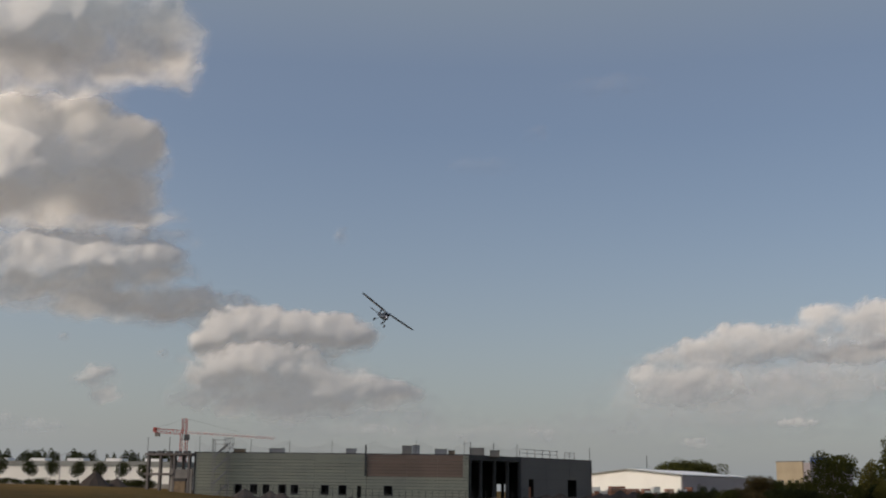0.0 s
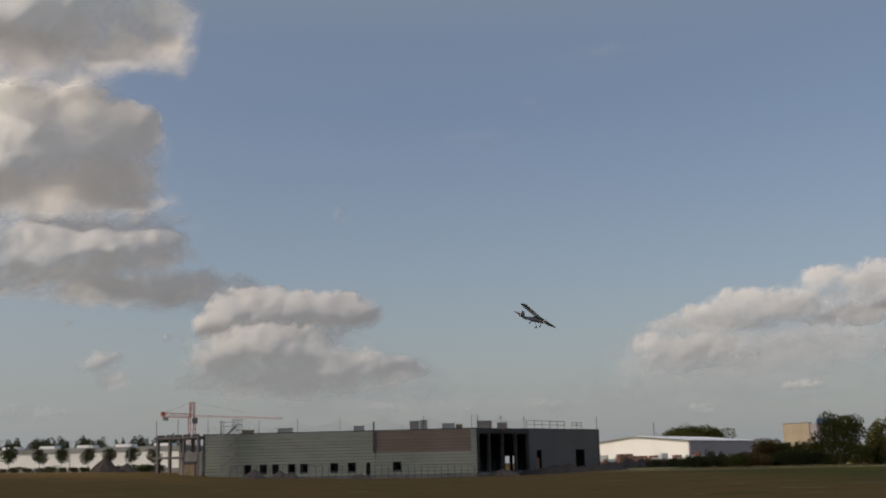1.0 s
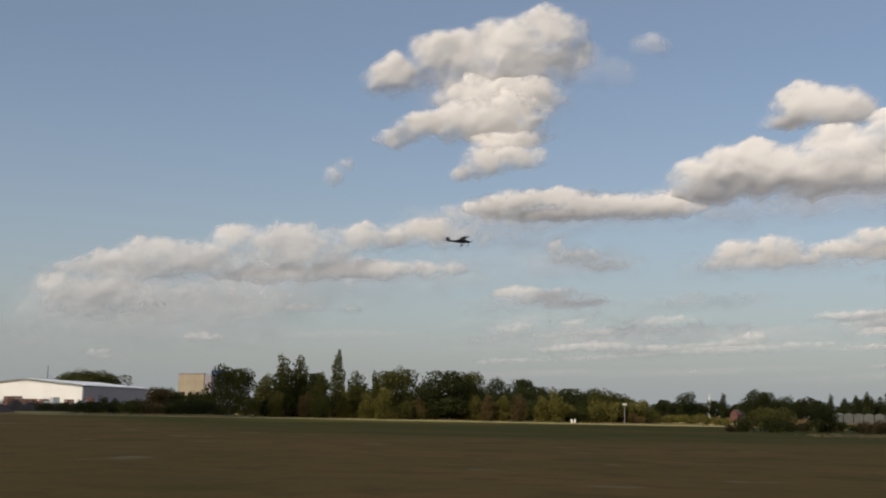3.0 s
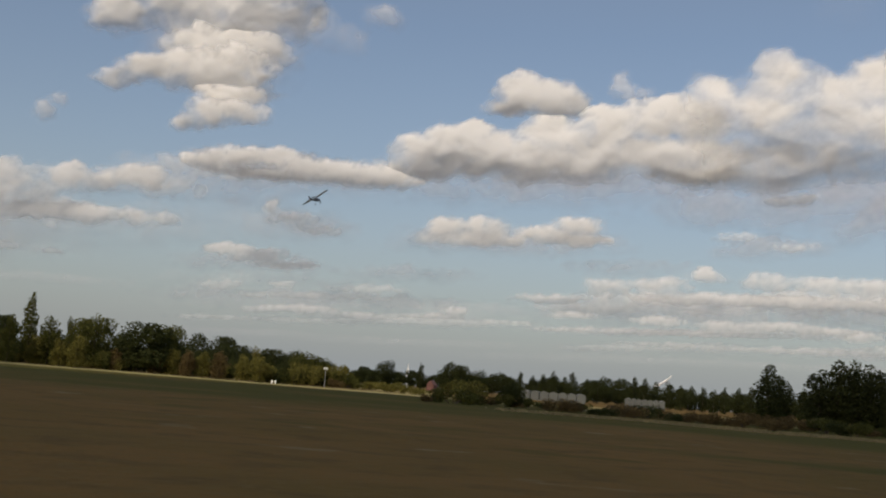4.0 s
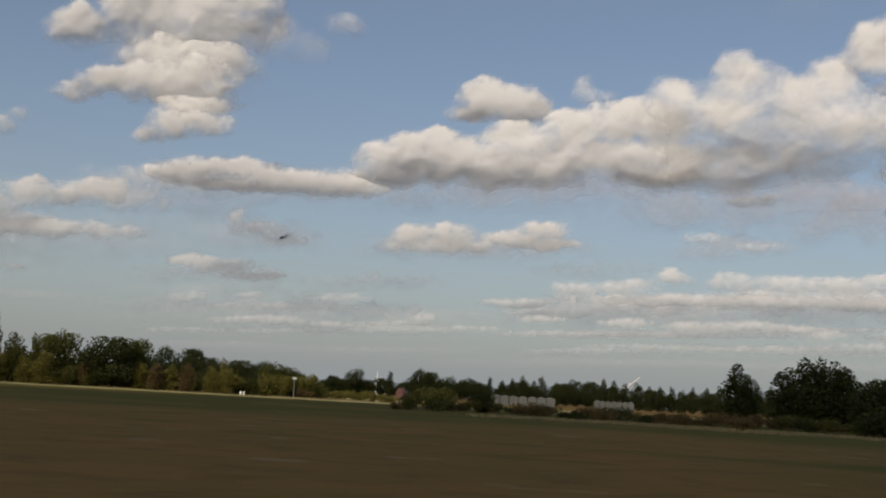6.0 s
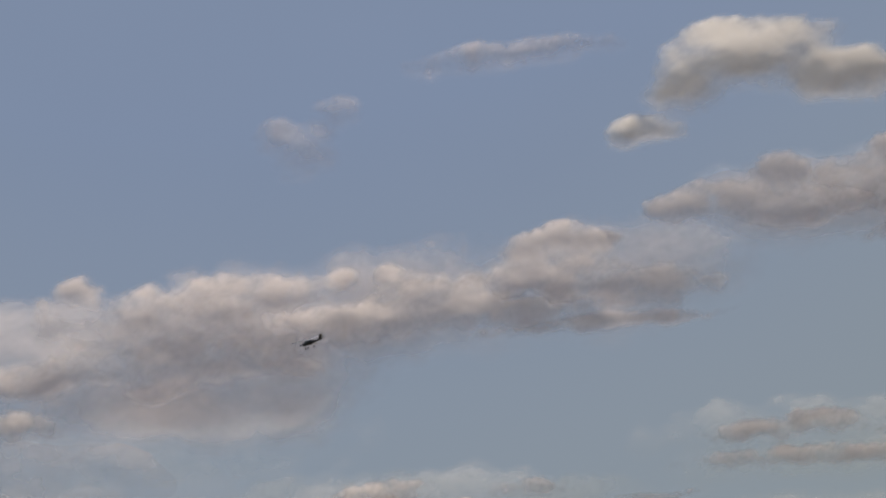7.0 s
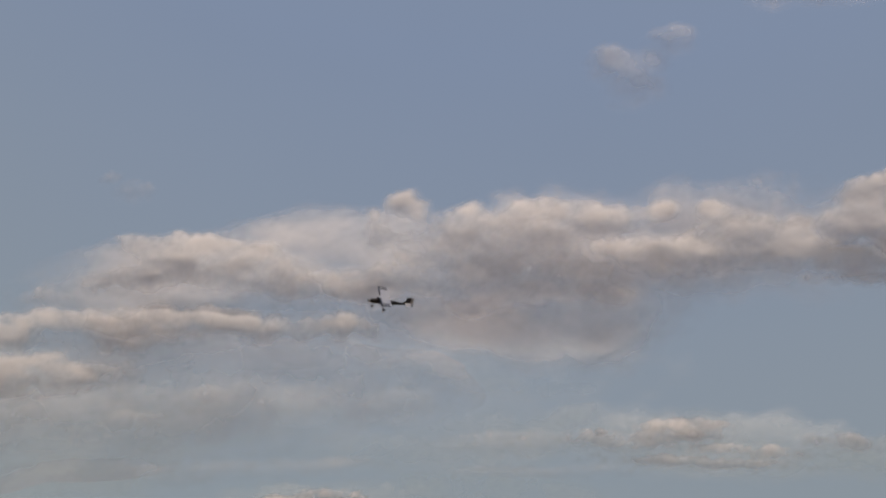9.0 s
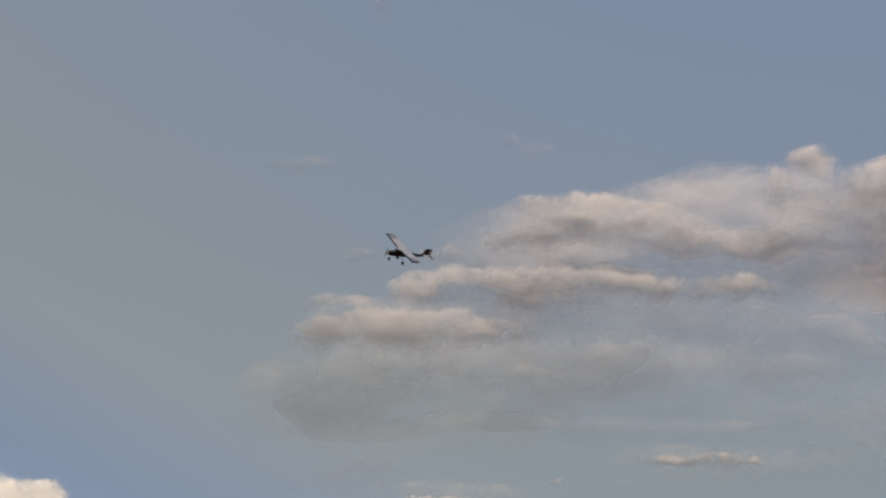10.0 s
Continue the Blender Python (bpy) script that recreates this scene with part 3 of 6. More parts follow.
def cloud(label, az, el, tilt, puffs, opacity=1.0, soft=0.55, dist=3600, detail=1.0, bulge=0.0, vapour=None):
    """A far cloud: a billowed sheet of puffs (degrees: x, y, half width, half height) that thins out at its ragged edge."""
    seed = cloud_count[0] = cloud_count[0] + 1
    dist = dist * (1 + seed * 0.0015)
    p = np.array(puffs)
    pad = 0.45 * p[:, 3] + 0.5
    x0, x1 = (p[:, 0] - p[:, 2] - pad).min(), (p[:, 0] + p[:, 2] + pad).max()
    y0, y1 = (p[:, 1] - p[:, 3] - pad).min(), (p[:, 1] + p[:, 3] + pad).max()
    nx, ny = int((x1 - x0) / CLOUD_STEP) + 2, int((y1 - y0) / CLOUD_STEP) + 2
    X, Y = np.meshgrid(np.linspace(x0, x1, nx), np.linspace(y0, y1, ny))
    size = float(np.median(np.minimum(p[:, 2], p[:, 3])))
    f = (0.95 if dist > 2500 and not vapour else 0.55) / max(size, 0.28)
    wx, wy = fbm(X * f * .8, Y * f * .8, seed + 11), fbm(X * f * .8, Y * f * .8, seed + 47)
    Xw, Yw = X + wx * size * 0.9, Y + wy * size * 0.7
    n = fbm(Xw * f * 1.3, Yw * f * 1.8, seed + 5, 6 if soft < 0.85 or vapour else 3)
    ragged = 1.7 if vapour else 1.2
    swell = fbm(Xw * f * 0.9, Yw * f * 1.1, seed + 23, 3)
    field, lift, tone = np.full_like(X, 1e-9), np.zeros_like(X), np.zeros_like(X)
    for dx, dy, rx, ry in puffs:
        rx, ry = rx * 1.04, ry * 1.05
        below = (Yw < dy)
        q = 1 - ((Xw - dx) / rx) ** 2 - ((Yw - dy) / (ry * np.where(below, 0.9, 1.0))) ** 2
        e = np.exp(4 * q)
        field += e
        tone += e * np.clip((Yw - dy) / ry, -1, 1)
        r = min(rx, ry * 1.5)
        lift += (r * np.sqrt(np.clip(q + 0.45, 0, None))) ** 4
    tone, field = tone / field, np.log(field) / 4
    d = field + n * ragged + 0.13
    cover = opacity * ease(0.0, 1.0, d / (1.12 * soft * (1.85 - 1.0 * tone)))
    lift = detail * (0.95 * lift ** 0.25 + swell * size * 0.55)
    tall = max(0.2, float((p[:, 1] + p[:, 3]).max() - (p[:, 1] - p[:, 3]).min()) / 2)
    v = (Yw - float((p[:, 1] + p[:, 3]).max()) + tall) / tall
    lift = lift + bulge * tall * np.sqrt(np.clip(1 - ((v - 0.25) / 1.35) ** 2, 0, None))
    reach = max(1, int(0.17 * size / CLOUD_STEP))
    for _ in range(3):
        for axis in (0, 1):
            padded = np.pad(lift, [(reach, reach) if k == axis else (0, 0) for k in (0, 1)], mode="edge")
            total = np.cumsum(np.insert(padded, 0, 0, axis=axis), axis=axis)
            lift = (np.take(total, np.arange(2 * reach + 1, total.shape[axis]), axis) - np.take(total, np.arange(0, total.shape[axis] - 2 * reach - 1), axis)) / (2 * reach + 1)
    lift += 0 if soft >= 0.85 and not vapour else n * size * 0.09 + fbm(Xw * f * 2.0, Yw * f * 2.4, seed + 71, 3) * size * 0.12
    c = np.array(at(az, 1.0))
    c = np.array((c[0] * math.cos(radians(el)), c[1] * math.cos(radians(el)), math.sin(radians(el))))
    rt = np.array((math.cos(radians(az)), math.sin(radians(az)), 0))
    up = np.cross(rt, c)
    ct, st = math.cos(radians(tilt)), math.sin(radians(tilt))
    right, above = ct * rt + st * up, -st * rt + ct * up
    way = c + np.radians(X)[..., None] * right + np.radians(Y)[..., None] * above
    way /= np.linalg.norm(way, axis=2)[..., None]
    pos = way * (dist * (1 - np.radians(0.5 * (lift + np.sqrt(lift * lift + 0.04)))))[..., None]
    idx = np.arange(nx * ny).reshape(ny, nx)
    quads = np.stack([idx[:-1, :-1], idx[:-1, 1:], idx[1:, 1:], idx[1:, :-1]], -1).reshape(-1, 4)
    cov = cover.ravel()
    quads = quads[cov[quads].max(1) > 0.004]
    used, inv = np.unique(quads, return_inverse=True)
    quads = inv.reshape(-1, 4)
    me = bpy.data.meshes.new("cloud")
    me.vertices.add(len(used))
    me.vertices.foreach_set("co", (pos.reshape(-1, 3)[used] + (0, 0, EYE)).ravel())
    me.loops.add(quads.size)
    me.loops.foreach_set("vertex_index", quads.ravel().astype(np.int32))
    me.polygons.add(len(quads))
    me.polygons.foreach_set("loop_start", np.arange(0, quads.size, 4, dtype=np.int32))
    me.update(calc_edges=True)
    me.shade_smooth()
    att = me.attributes.new("cover", "FLOAT", "POINT")
    att.data.foreach_set("value", cov[used].astype(np.float32))
    me.materials.append(vapour or M["cloud"])
    return tagged(new("cloud", me), label, "cloud", kind="stuff")


cloud('dark grey cumulus cloud with bright sunlit rim', 16.9, 19.8, 6.5, [(-2.2, 1.1, 6.28, 2.73), (2.3, 0.9, 2.18, 1.64), (3.0, -0.8, 1.50, 1.36), (-3.3, -0.6, 4.09, 1.64), (0.2, -0.6, 3.00, 1.36)], 1, 0.6, 3600, 1.5, 0.65)
cloud('dark grey cumulus cloud with bright sunlit rim', 18.4, 14.5, 5.5, [(-2.3, 1.9, 2.18, 1.50), (0.2, 1.9, 2.05, 1.50), (2.8, 0.6, 1.77, 1.50), (-0.7, -0.2, 4.37, 2.18), (2.5, -1.5, 2.46, 1.64), (-0.2, -2.0, 5.18, 1.36), (-2.4, -0.7, 3.27, 2.18)], 1, 0.5, 3600, 1.5, 0.65)
cloud('white cumulus cloud with sunlit crown and grey base', 16.5, 9.2, 3.4, [(-2.2, 1.2, 4.91, 1.23), (2.0, 0.6, 2.18, 1.23), (-3.5, -0.1, 2.73, 1.09), (3.6, -1.0, 2.73, 1.04), (0.5, -1.0, 3.55, 1.04), (-0.5, 0.3, 4.09, 1.23)], 0.95, 0.6, 3250, 1.5, 0.60)
cloud('white cumulus cloud with sunlit crown and grey base', 8.1, 7.1, 1.7, [(-1.7, 0.5, 2.18, 0.98), (0.2, -0.2, 3.82, 1.15), (3.1, 0.0, 1.69, 0.98), (-3.0, -0.5, 1.36, 0.82), (1.5, 0.2, 1.64, 0.82)], 1, 0.45, 3000, 0.8, 0.35)
cloud('white cumulus cloud with sunlit crown and grey base', 6.7, 4.6, 1.2, [(-1.9, 1.0, 3.27, 1.23), (-3.2, 0.4, 3.00, 1.15), (0.5, -0.0, 3.27, 1.15), (3.9, -0.4, 1.58, 0.71), (-1.6, -0.7, 4.91, 0.98), (2.2, -0.3, 2.18, 0.82)], 0.95, 0.6, 2750, 0.8, 0.35)
cloud('small white cumulus puff', 16.2, 4.4, 2.0, [(-0.3, 0.4, 1.15, 0.71), (0.3, -0.4, 0.87, 0.44)], 0.85, 0.7, 3600, 1.1, 0.1)
cloud('thin pale wisp of cloud', 5.3, 11.9, 1.8, [(0.0, 0.0, 0.44, 0.55)], 0.5, 1, 3600, 1.1, 0)
cloud('thin pale wisp of cloud', 15.7, 6.3, 2.5, [(-2.2, 0.4, 0.33, 0.22), (2.2, -0.4, 0.33, 0.27)], 0.5, 0.9, 3600, 1.1, 0)
cloud('thin pale wisp of cloud', -0.3, 2.5, 0.7, [(0.0, -0.1, 4.09, 0.60), (-4.3, 0.1, 3.27, 0.49), (4.3, 0.0, 1.64, 0.33)], 0.45, 1.2, 3600, 1.1, 0)
cloud('thin pale wisp of cloud', 19.6, 2.6, 1.7, [(0.6, -0.2, 3.00, 0.44), (-0.6, 0.2, 0.82, 0.38)], 0.55, 1, 3600, 1.1, 0)
cloud('thin pale wisp of cloud', -14.2, 2.6, 0.1, [(-2.2, -0.5, 0.95, 0.19), (2.2, 0.5, 1.36, 0.33)], 0.6, 0.9, 3600, 1.1, 0)
cloud('thin pale wisp of cloud', -4.6, 17.1, -0.7, [(-0.3, -0.2, 0.82, 0.49), (3.3, 2.0, 2.46, 0.60), (-2.9, -1.8, 1.91, 0.55)], 0.16, 1.4, 3600, 1.1, 0)
cloud('long low bank of grey-white cloud', -18.4, 7.0, 2.6, [(-9.2, -1.2, 0.87, 0.65), (-6.9, -1.8, 3.00, 1.09), (-4.5, 0.4, 1.42, 0.65), (-2.6, -0.1, 3.27, 0.98), (-0.7, 1.0, 1.04, 0.71), (2.3, 0.5, 3.82, 1.09), (5.6, 0.9, 1.36, 0.71), (7.0, 0.8, 0.82, 0.55), (8.6, 1.2, 1.50, 0.76), (5.1, -0.7, 6.00, 0.59), (-5.8, -0.4, 3.27, 0.82), (1.0, -0.9, 3.00, 0.55)], 0.92, 0.6, 3600, 0.5, 0.1)
cloud('thin pale wisp of cloud', -15.0, 3.2, 2.8, [(-2.2, -0.0, 6.00, 1.09), (3.8, 1.2, 7.09, 0.71), (-3.8, -1.1, 2.18, 0.38), (2.2, -0.7, 3.27, 0.31)], 0.35, 1.3, 3600, 0.5, 0)
cloud('white cumulus cloud with sunlit crown and grey base', -29.8, 16.7, -0.8, [(-4.4, -1.0, 1.58, 1.15), (-2.3, -0.0, 1.64, 1.23), (-1.3, 0.3, 1.09, 1.09), (0.6, 0.5, 1.64, 1.36), (2.6, 1.2, 2.18, 1.36), (1.6, -0.1, 3.00, 1.36), (3.6, 0.1, 1.36, 1.09), (-0.4, -0.9, 3.82, 0.82)], 1, 0.6, 3650, 0.5, 0.1)
cloud('white cumulus cloud with sunlit crown and grey base', -28.5, 13.5, 0.2, [(-1.3, 0.1, 1.91, 0.87), (0.3, 0.3, 1.91, 0.93), (2.4, 0.5, 2.05, 1.23), (1.6, -0.3, 3.00, 0.76), (-3.1, -0.6, 1.23, 0.49)], 1, 0.6, 3350, 0.5, 0.1)
cloud('white cumulus cloud with sunlit crown and grey base', -30.0, 11.7, 0.2, [(-0.2, 0.1, 1.50, 0.76), (1.4, 0.3, 1.50, 0.65), (-1.2, -0.4, 0.95, 0.44)], 0.95, 0.65, 3100, 0.5, 0.1)
cloud('thin pale wisp of cloud', -36.1, 16.6, -2.6, [(-0.1, -0.6, 1.09, 1.04), (1.5, 0.8, 1.09, 0.65), (-1.4, -0.2, 1.09, 1.09)], 0.5, 1, 3600, 0.5, 0)
cloud('small white cumulus puff', -22.6, 11.3, 1.7, [(0.3, 0.3, 0.44, 0.38), (-0.3, -0.3, 0.60, 0.55)], 0.6, 0.8, 3600, 0.5, 0.1)
cloud('white cumulus cloud with sunlit crown and grey base', -33.4, 9.8, 0.5, [(-3.7, -0.1, 1.23, 0.49), (-2.2, 0.2, 1.36, 0.60), (-0.1, 0.4, 1.64, 0.49), (2.1, -0.1, 3.00, 0.71), (4.8, -0.1, 2.46, 0.71), (-0.9, -0.5, 3.27, 0.31)], 0.95, 0.5, 3600, 0.58, 0.25)
cloud('small white cumulus puff', -34.3, 7.3, 0.5, [(-1.1, 0.4, 0.38, 0.55), (-0.1, -0.0, 1.64, 0.44), (1.2, -0.4, 1.36, 0.27)], 0.7, 0.8, 3600, 0.5, 0.1)
cloud('thin pale wisp of cloud', -18.1, 3.7, 1.8, [(5.2, 0.8, 0.82, 0.22), (-1.6, -0.5, 0.87, 0.22), (-6.4, -1.2, 1.09, 0.22), (2.8, 0.9, 1.64, 0.25)], 0.7, 0.9, 3600, 0.72, 0)
cloud('thin pale wisp of cloud', -17.0, 4.1, 2.0, [(0.7, 0.9, 7.64, 0.51), (-3.1, 0.0, 4.37, 0.43), (5.5, -0.9, 5.46, 0.31), (-3.1, -0.9, 4.09, 0.28)], 0.42, 1.2, 3600, 0.72, 0)
cloud('white cumulus cloud with sunlit crown and grey base', -45.5, 13.9, 2.9, [(-0.6, 0.5, 1.50, 0.93), (0.5, 0.1, 1.91, 0.98), (1.3, -0.3, 1.64, 0.82), (-1.2, -0.3, 1.36, 0.55)], 1, 0.5, 3600, 0.58, 0.36)
cloud('white cumulus cloud with sunlit crown and grey base', -45.9, 11.8, 2.7, [(-3.1, 0.7, 1.15, 0.60), (-4.4, 0.1, 1.91, 0.98), (-5.8, -0.3, 1.36, 0.98), (-2.3, -0.3, 2.18, 1.04), (0.7, 0.7, 2.18, 0.98), (3.4, 0.8, 1.91, 1.20), (5.6, 1.2, 2.18, 1.26), (7.5, 1.2, 1.64, 1.09), (2.4, -0.6, 4.64, 1.36), (-0.9, -1.1, 3.55, 0.93), (-4.7, -1.2, 3.00, 0.65), (-5.1, -0.7, 2.05, 0.87), (6.7, -0.6, 4.09, 1.26)], 1, 0.5, 3600, 0.58, 0.36)
cloud('white cumulus cloud with sunlit crown and grey base', -58.6, 13.5, -0.2, [(-4.2, 1.1, 1.64, 1.20), (-1.3, 1.8, 1.91, 1.26), (0.6, 1.2, 1.91, 1.26), (2.4, 1.5, 1.64, 1.36), (-2.0, -0.1, 3.82, 1.64), (2.2, -0.3, 4.09, 1.91), (0.1, -1.9, 5.46, 1.36), (5.2, -0.6, 3.27, 1.91), (-3.0, -2.8, 4.64, 0.82)], 1, 0.7, 3600, 0.58, 0.36)
cloud('white cumulus cloud with sunlit crown and grey base', -67.3, 15.1, -2.8, [(-3.3, 1.2, 1.91, 1.36), (-1.6, 1.9, 2.18, 1.64), (0.1, 1.4, 2.46, 2.05), (-0.8, -0.3, 3.27, 1.91), (0.7, -1.6, 2.46, 2.18), (2.0, 0.4, 2.73, 2.73), (2.9, -3.1, 3.00, 1.91)], 1, 0.5, 3600, 0.58, 0.36)
cloud('white cumulus cloud with sunlit crown and grey base', -64.6, 10.6, -0.7, [(0.3, 0.4, 1.64, 0.71), (2.0, 0.4, 1.91, 0.76), (4.2, -0.1, 2.18, 0.98), (-6.6, -0.8, 1.64, 0.38)], 0.8, 0.7, 3600, 0.58, 0.36)
cloud('thin pale wisp of cloud', -50.0, 14.7, 1.7, [(-0.3, 0.2, 0.55, 0.71), (0.3, -0.2, 1.09, 0.49)], 0.6, 0.9, 3600, 0.72, 0)
cloud('thin pale wisp of cloud', -60.2, 18.3, -1.6, [(-0.0, -0.0, 1.64, 1.36)], 0.12, 1.4, 3600, 0.72, 0)
cloud('small white cumulus puff', -42.7, 7.5, 3.0, [(-1.1, 0.2, 1.09, 0.55), (0.8, 0.2, 1.64, 0.60), (0.3, -0.4, 3.00, 0.49)], 0.95, 0.6, 2900, 0.5, 0.1)
cloud('small white cumulus puff', -47.5, 7.7, 2.4, [(0.6, 0.3, 1.31, 0.60), (-1.0, -0.0, 1.64, 0.44), (0.4, -0.3, 2.18, 0.38)], 0.95, 0.6, 2900, 0.5, 0.1)
cloud('thin pale wisp of cloud', -56.8, 7.8, 1.2, [(-1.1, 0.2, 1.36, 0.33), (1.1, -0.2, 1.64, 0.25)], 0.55, 0.9, 3600, 0.72, 0)
cloud('small white cumulus puff', -32.7, 5.4, 3.9, [(-1.5, 0.3, 1.23, 0.35), (-0.0, 0.0, 1.91, 0.44), (1.5, -0.4, 1.64, 0.27)], 0.85, 0.6, 3600, 0.5, 0.1)
cloud('thin pale wisp of cloud', -34.7, 4.1, 3.4, [(-3.4, 0.0, 1.36, 0.38), (-0.6, 0.1, 0.87, 0.30), (3.3, 0.0, 2.18, 0.35), (0.7, -0.4, 5.46, 0.24)], 0.6, 0.8, 3600, 0.72, 0)
cloud('long low bank of grey-white cloud', -58.3, 5.7, 1.4, [(-4.0, 0.5, 1.23, 0.44), (-1.3, 0.3, 1.23, 0.55), (-8.7, -0.1, 1.36, 0.49), (-6.2, -0.0, 1.64, 0.49), (1.3, 0.2, 1.91, 0.49), (3.4, 0.1, 1.91, 0.55), (5.7, 0.2, 2.18, 0.55), (7.9, 0.2, 1.91, 0.60), (9.9, 0.4, 1.91, 0.65), (-2.1, -0.6, 8.19, 0.39), (5.7, -0.7, 7.09, 0.43), (-11.5, -0.8, 2.18, 0.33)], 0.85, 0.7, 3600, 0.58, 0.36)
cloud('long low bank of grey-white cloud', -54.4, 3.8, 2.0, [(-6.3, 0.3, 1.50, 0.22), (-2.2, 0.1, 1.64, 0.30), (0.7, -0.0, 1.36, 0.30), (3.1, -0.0, 2.18, 0.35), (5.5, -0.1, 1.36, 0.27), (-0.9, -0.4, 8.19, 0.20)], 0.85, 0.7, 3600, 0.58, 0.36)
cloud('long low bank of grey-white cloud', -38.1, 3.2, 3.0, [(-2.7, -0.0, 1.91, 0.30), (-0.3, -0.2, 2.18, 0.22), (-4.7, 0.0, 1.64, 0.25), (4.3, 0.2, 0.76, 0.25), (3.4, -0.1, 2.46, 0.18)], 0.8, 0.7, 3600, 0.58, 0.36)
cloud('long low bank of grey-white cloud', -62.6, 3.5, 1.6, [(-1.4, 0.2, 1.36, 0.33), (1.9, 0.2, 0.95, 0.33), (3.9, 0.2, 1.09, 0.33), (5.8, 0.2, 1.64, 0.33), (-10.5, -0.4, 2.73, 0.16), (-2.4, -0.5, 8.19, 0.20), (2.6, -0.3, 5.46, 0.24)], 0.75, 0.8, 3600, 0.58, 0.36)
cloud('thin pale wisp of cloud', -46.1, 2.1, 2.5, [(-6.1, 0.1, 8.19, 0.20), (4.7, -0.4, 10.91, 0.24), (15.7, -0.5, 8.19, 0.24), (-14.2, 0.3, 5.46, 0.20)], 0.4, 1.2, 3600, 0.72, 0)
cloud('white cumulus cloud with sunlit crown and grey base', -29.9, 14.9, -0.5, [(0.8, 0.1, 3.00, 1.20), (-0.8, -0.1, 1.91, 0.93)], 1, 0.5, 3480, 0.5, 0.1)
cloud('white cumulus cloud with sunlit crown and grey base', -30.7, 12.6, -0.1, [(0.0, 0.0, 1.91, 0.93)], 1, 0.5, 3200, 0.5, 0.1)
cloud('long low bank of grey-white cloud', -28.6, 8.7, 1.1, [(1.6, 0.5, 4.09, 0.76), (-1.6, -0.5, 4.09, 0.76)], 0.75, 0.9, 3700, 0.5, 0.1)
cloud('dark grey cumulus cloud with bright sunlit rim', 17.7, 13.2, 4.9, [(-0.1, -2.1, 5.18, 1.31), (-2.0, 4.6, 4.37, 1.09), (2.1, -2.5, 2.73, 1.09)], 0.9, 0.9, 3700, 0.95, 0)
cloud('white cumulus cloud with sunlit crown and grey base', 11.8, 7.9, 2.3, [(0.7, 0.0, 3.00, 1.04), (-0.7, 0.0, 2.18, 0.82)], 0.85, 0.9, 3120, 1.1, 0.35)
cloud('white cumulus cloud with sunlit crown and grey base', 8.4, 5.9, 1.6, [(-0.0, 0.0, 4.09, 1.31)], 0.85, 0.9, 2900, 1.1, 0.35)
cloud('long low bank of grey-white cloud', -33.6, 9.8, 4.9, [(-2.0, 0.1, 2.73, 0.71), (1.4, -0.1, 3.27, 0.76), (4.3, -0.4, 2.46, 0.71), (-3.7, 0.4, 1.36, 0.49)], 0.85, 0.8, 3700, 0.58, 0.36)
cloud('long low bank of grey-white cloud', -58.2, 4.9, 1.5, [(-9.4, -0.4, 3.38, 0.31), (-6.6, -0.1, 3.93, 0.76), (-3.9, -0.1, 2.56, 0.63), (-1.2, 0.0, 3.11, 0.49), (1.4, 0.1, 3.66, 0.82), (4.0, 0.2, 2.29, 0.68), (6.6, 0.3, 2.84, 0.55), (9.1, -0.3, 3.38, 0.29)], 0.85, 0.8, 3650, 0.58, 0.36)
cloud('long low bank of grey-white cloud', -58.7, 3.7, 1.7, [(-10.7, -0.2, 2.65, 0.19), (-7.9, -0.2, 3.19, 0.19), (-5.2, -0.1, 3.74, 0.19), (-2.5, -0.0, 2.37, 0.19), (0.2, 0.0, 2.92, 0.19), (2.8, 0.1, 3.47, 0.19), (5.3, -0.2, 2.10, 0.19), (7.8, -0.2, 2.65, 0.19), (10.3, -0.1, 3.19, 0.19)], 0.75, 0.85, 3650, 0.58, 0.36)
cloud('long low bank of grey-white cloud', -38.1, 2.9, 2.9, [(-6.6, -0.2, 3.47, 0.17), (-4.0, -0.2, 2.10, 0.20), (-1.4, -0.2, 2.65, 0.24), (1.3, -0.1, 3.19, 0.28), (4.0, -0.1, 3.74, 0.32), (6.7, 0.0, 2.37, 0.18)], 0.6, 0.85, 3650, 0.58, 0.36)
cloud('long low bank of grey-white cloud', -58.7, 2.9, 1.9, [(-9.3, -0.2, 2.92, 0.26), (-6.6, -0.1, 3.47, 0.18), (-3.9, 0.0, 2.10, 0.36), (-1.2, -0.0, 2.65, 0.18), (1.4, -0.0, 3.19, 0.26), (4.0, -0.2, 3.74, 0.18), (6.5, -0.1, 2.37, 0.36), (9.0, -0.1, 2.92, 0.18)], 0.55, 0.85, 3650, 0.58, 0.36)
cloud('long low bank of grey-white cloud', -17.3, 6.4, 2.5, [(-5.7, 0.1, 3.19, 0.50), (-3.5, -0.2, 2.92, 0.45), (-1.2, 0.1, 2.65, 0.39), (1.1, -0.1, 2.37, 0.77), (3.5, 0.2, 2.10, 0.72), (5.9, -0.1, 3.74, 0.67)], 0.7, 0.85, 3650, 0.58, 0.25)
cloud('thin pale wisp of cloud', -60.7, 4.6, 1.4, [(-3.2, -0.4, 11.46, 0.75), (3.2, 0.0, 7.09, 1.09)], 0.5, 1.2, 3700, 0.72, 0)
cloud('thin pale wisp of cloud', -35.9, 4.1, 3.3, [(2.6, -0.9, 11.46, 0.55), (-2.6, 0.3, 6.00, 0.51)], 0.42, 1.2, 3700, 0.72, 0)
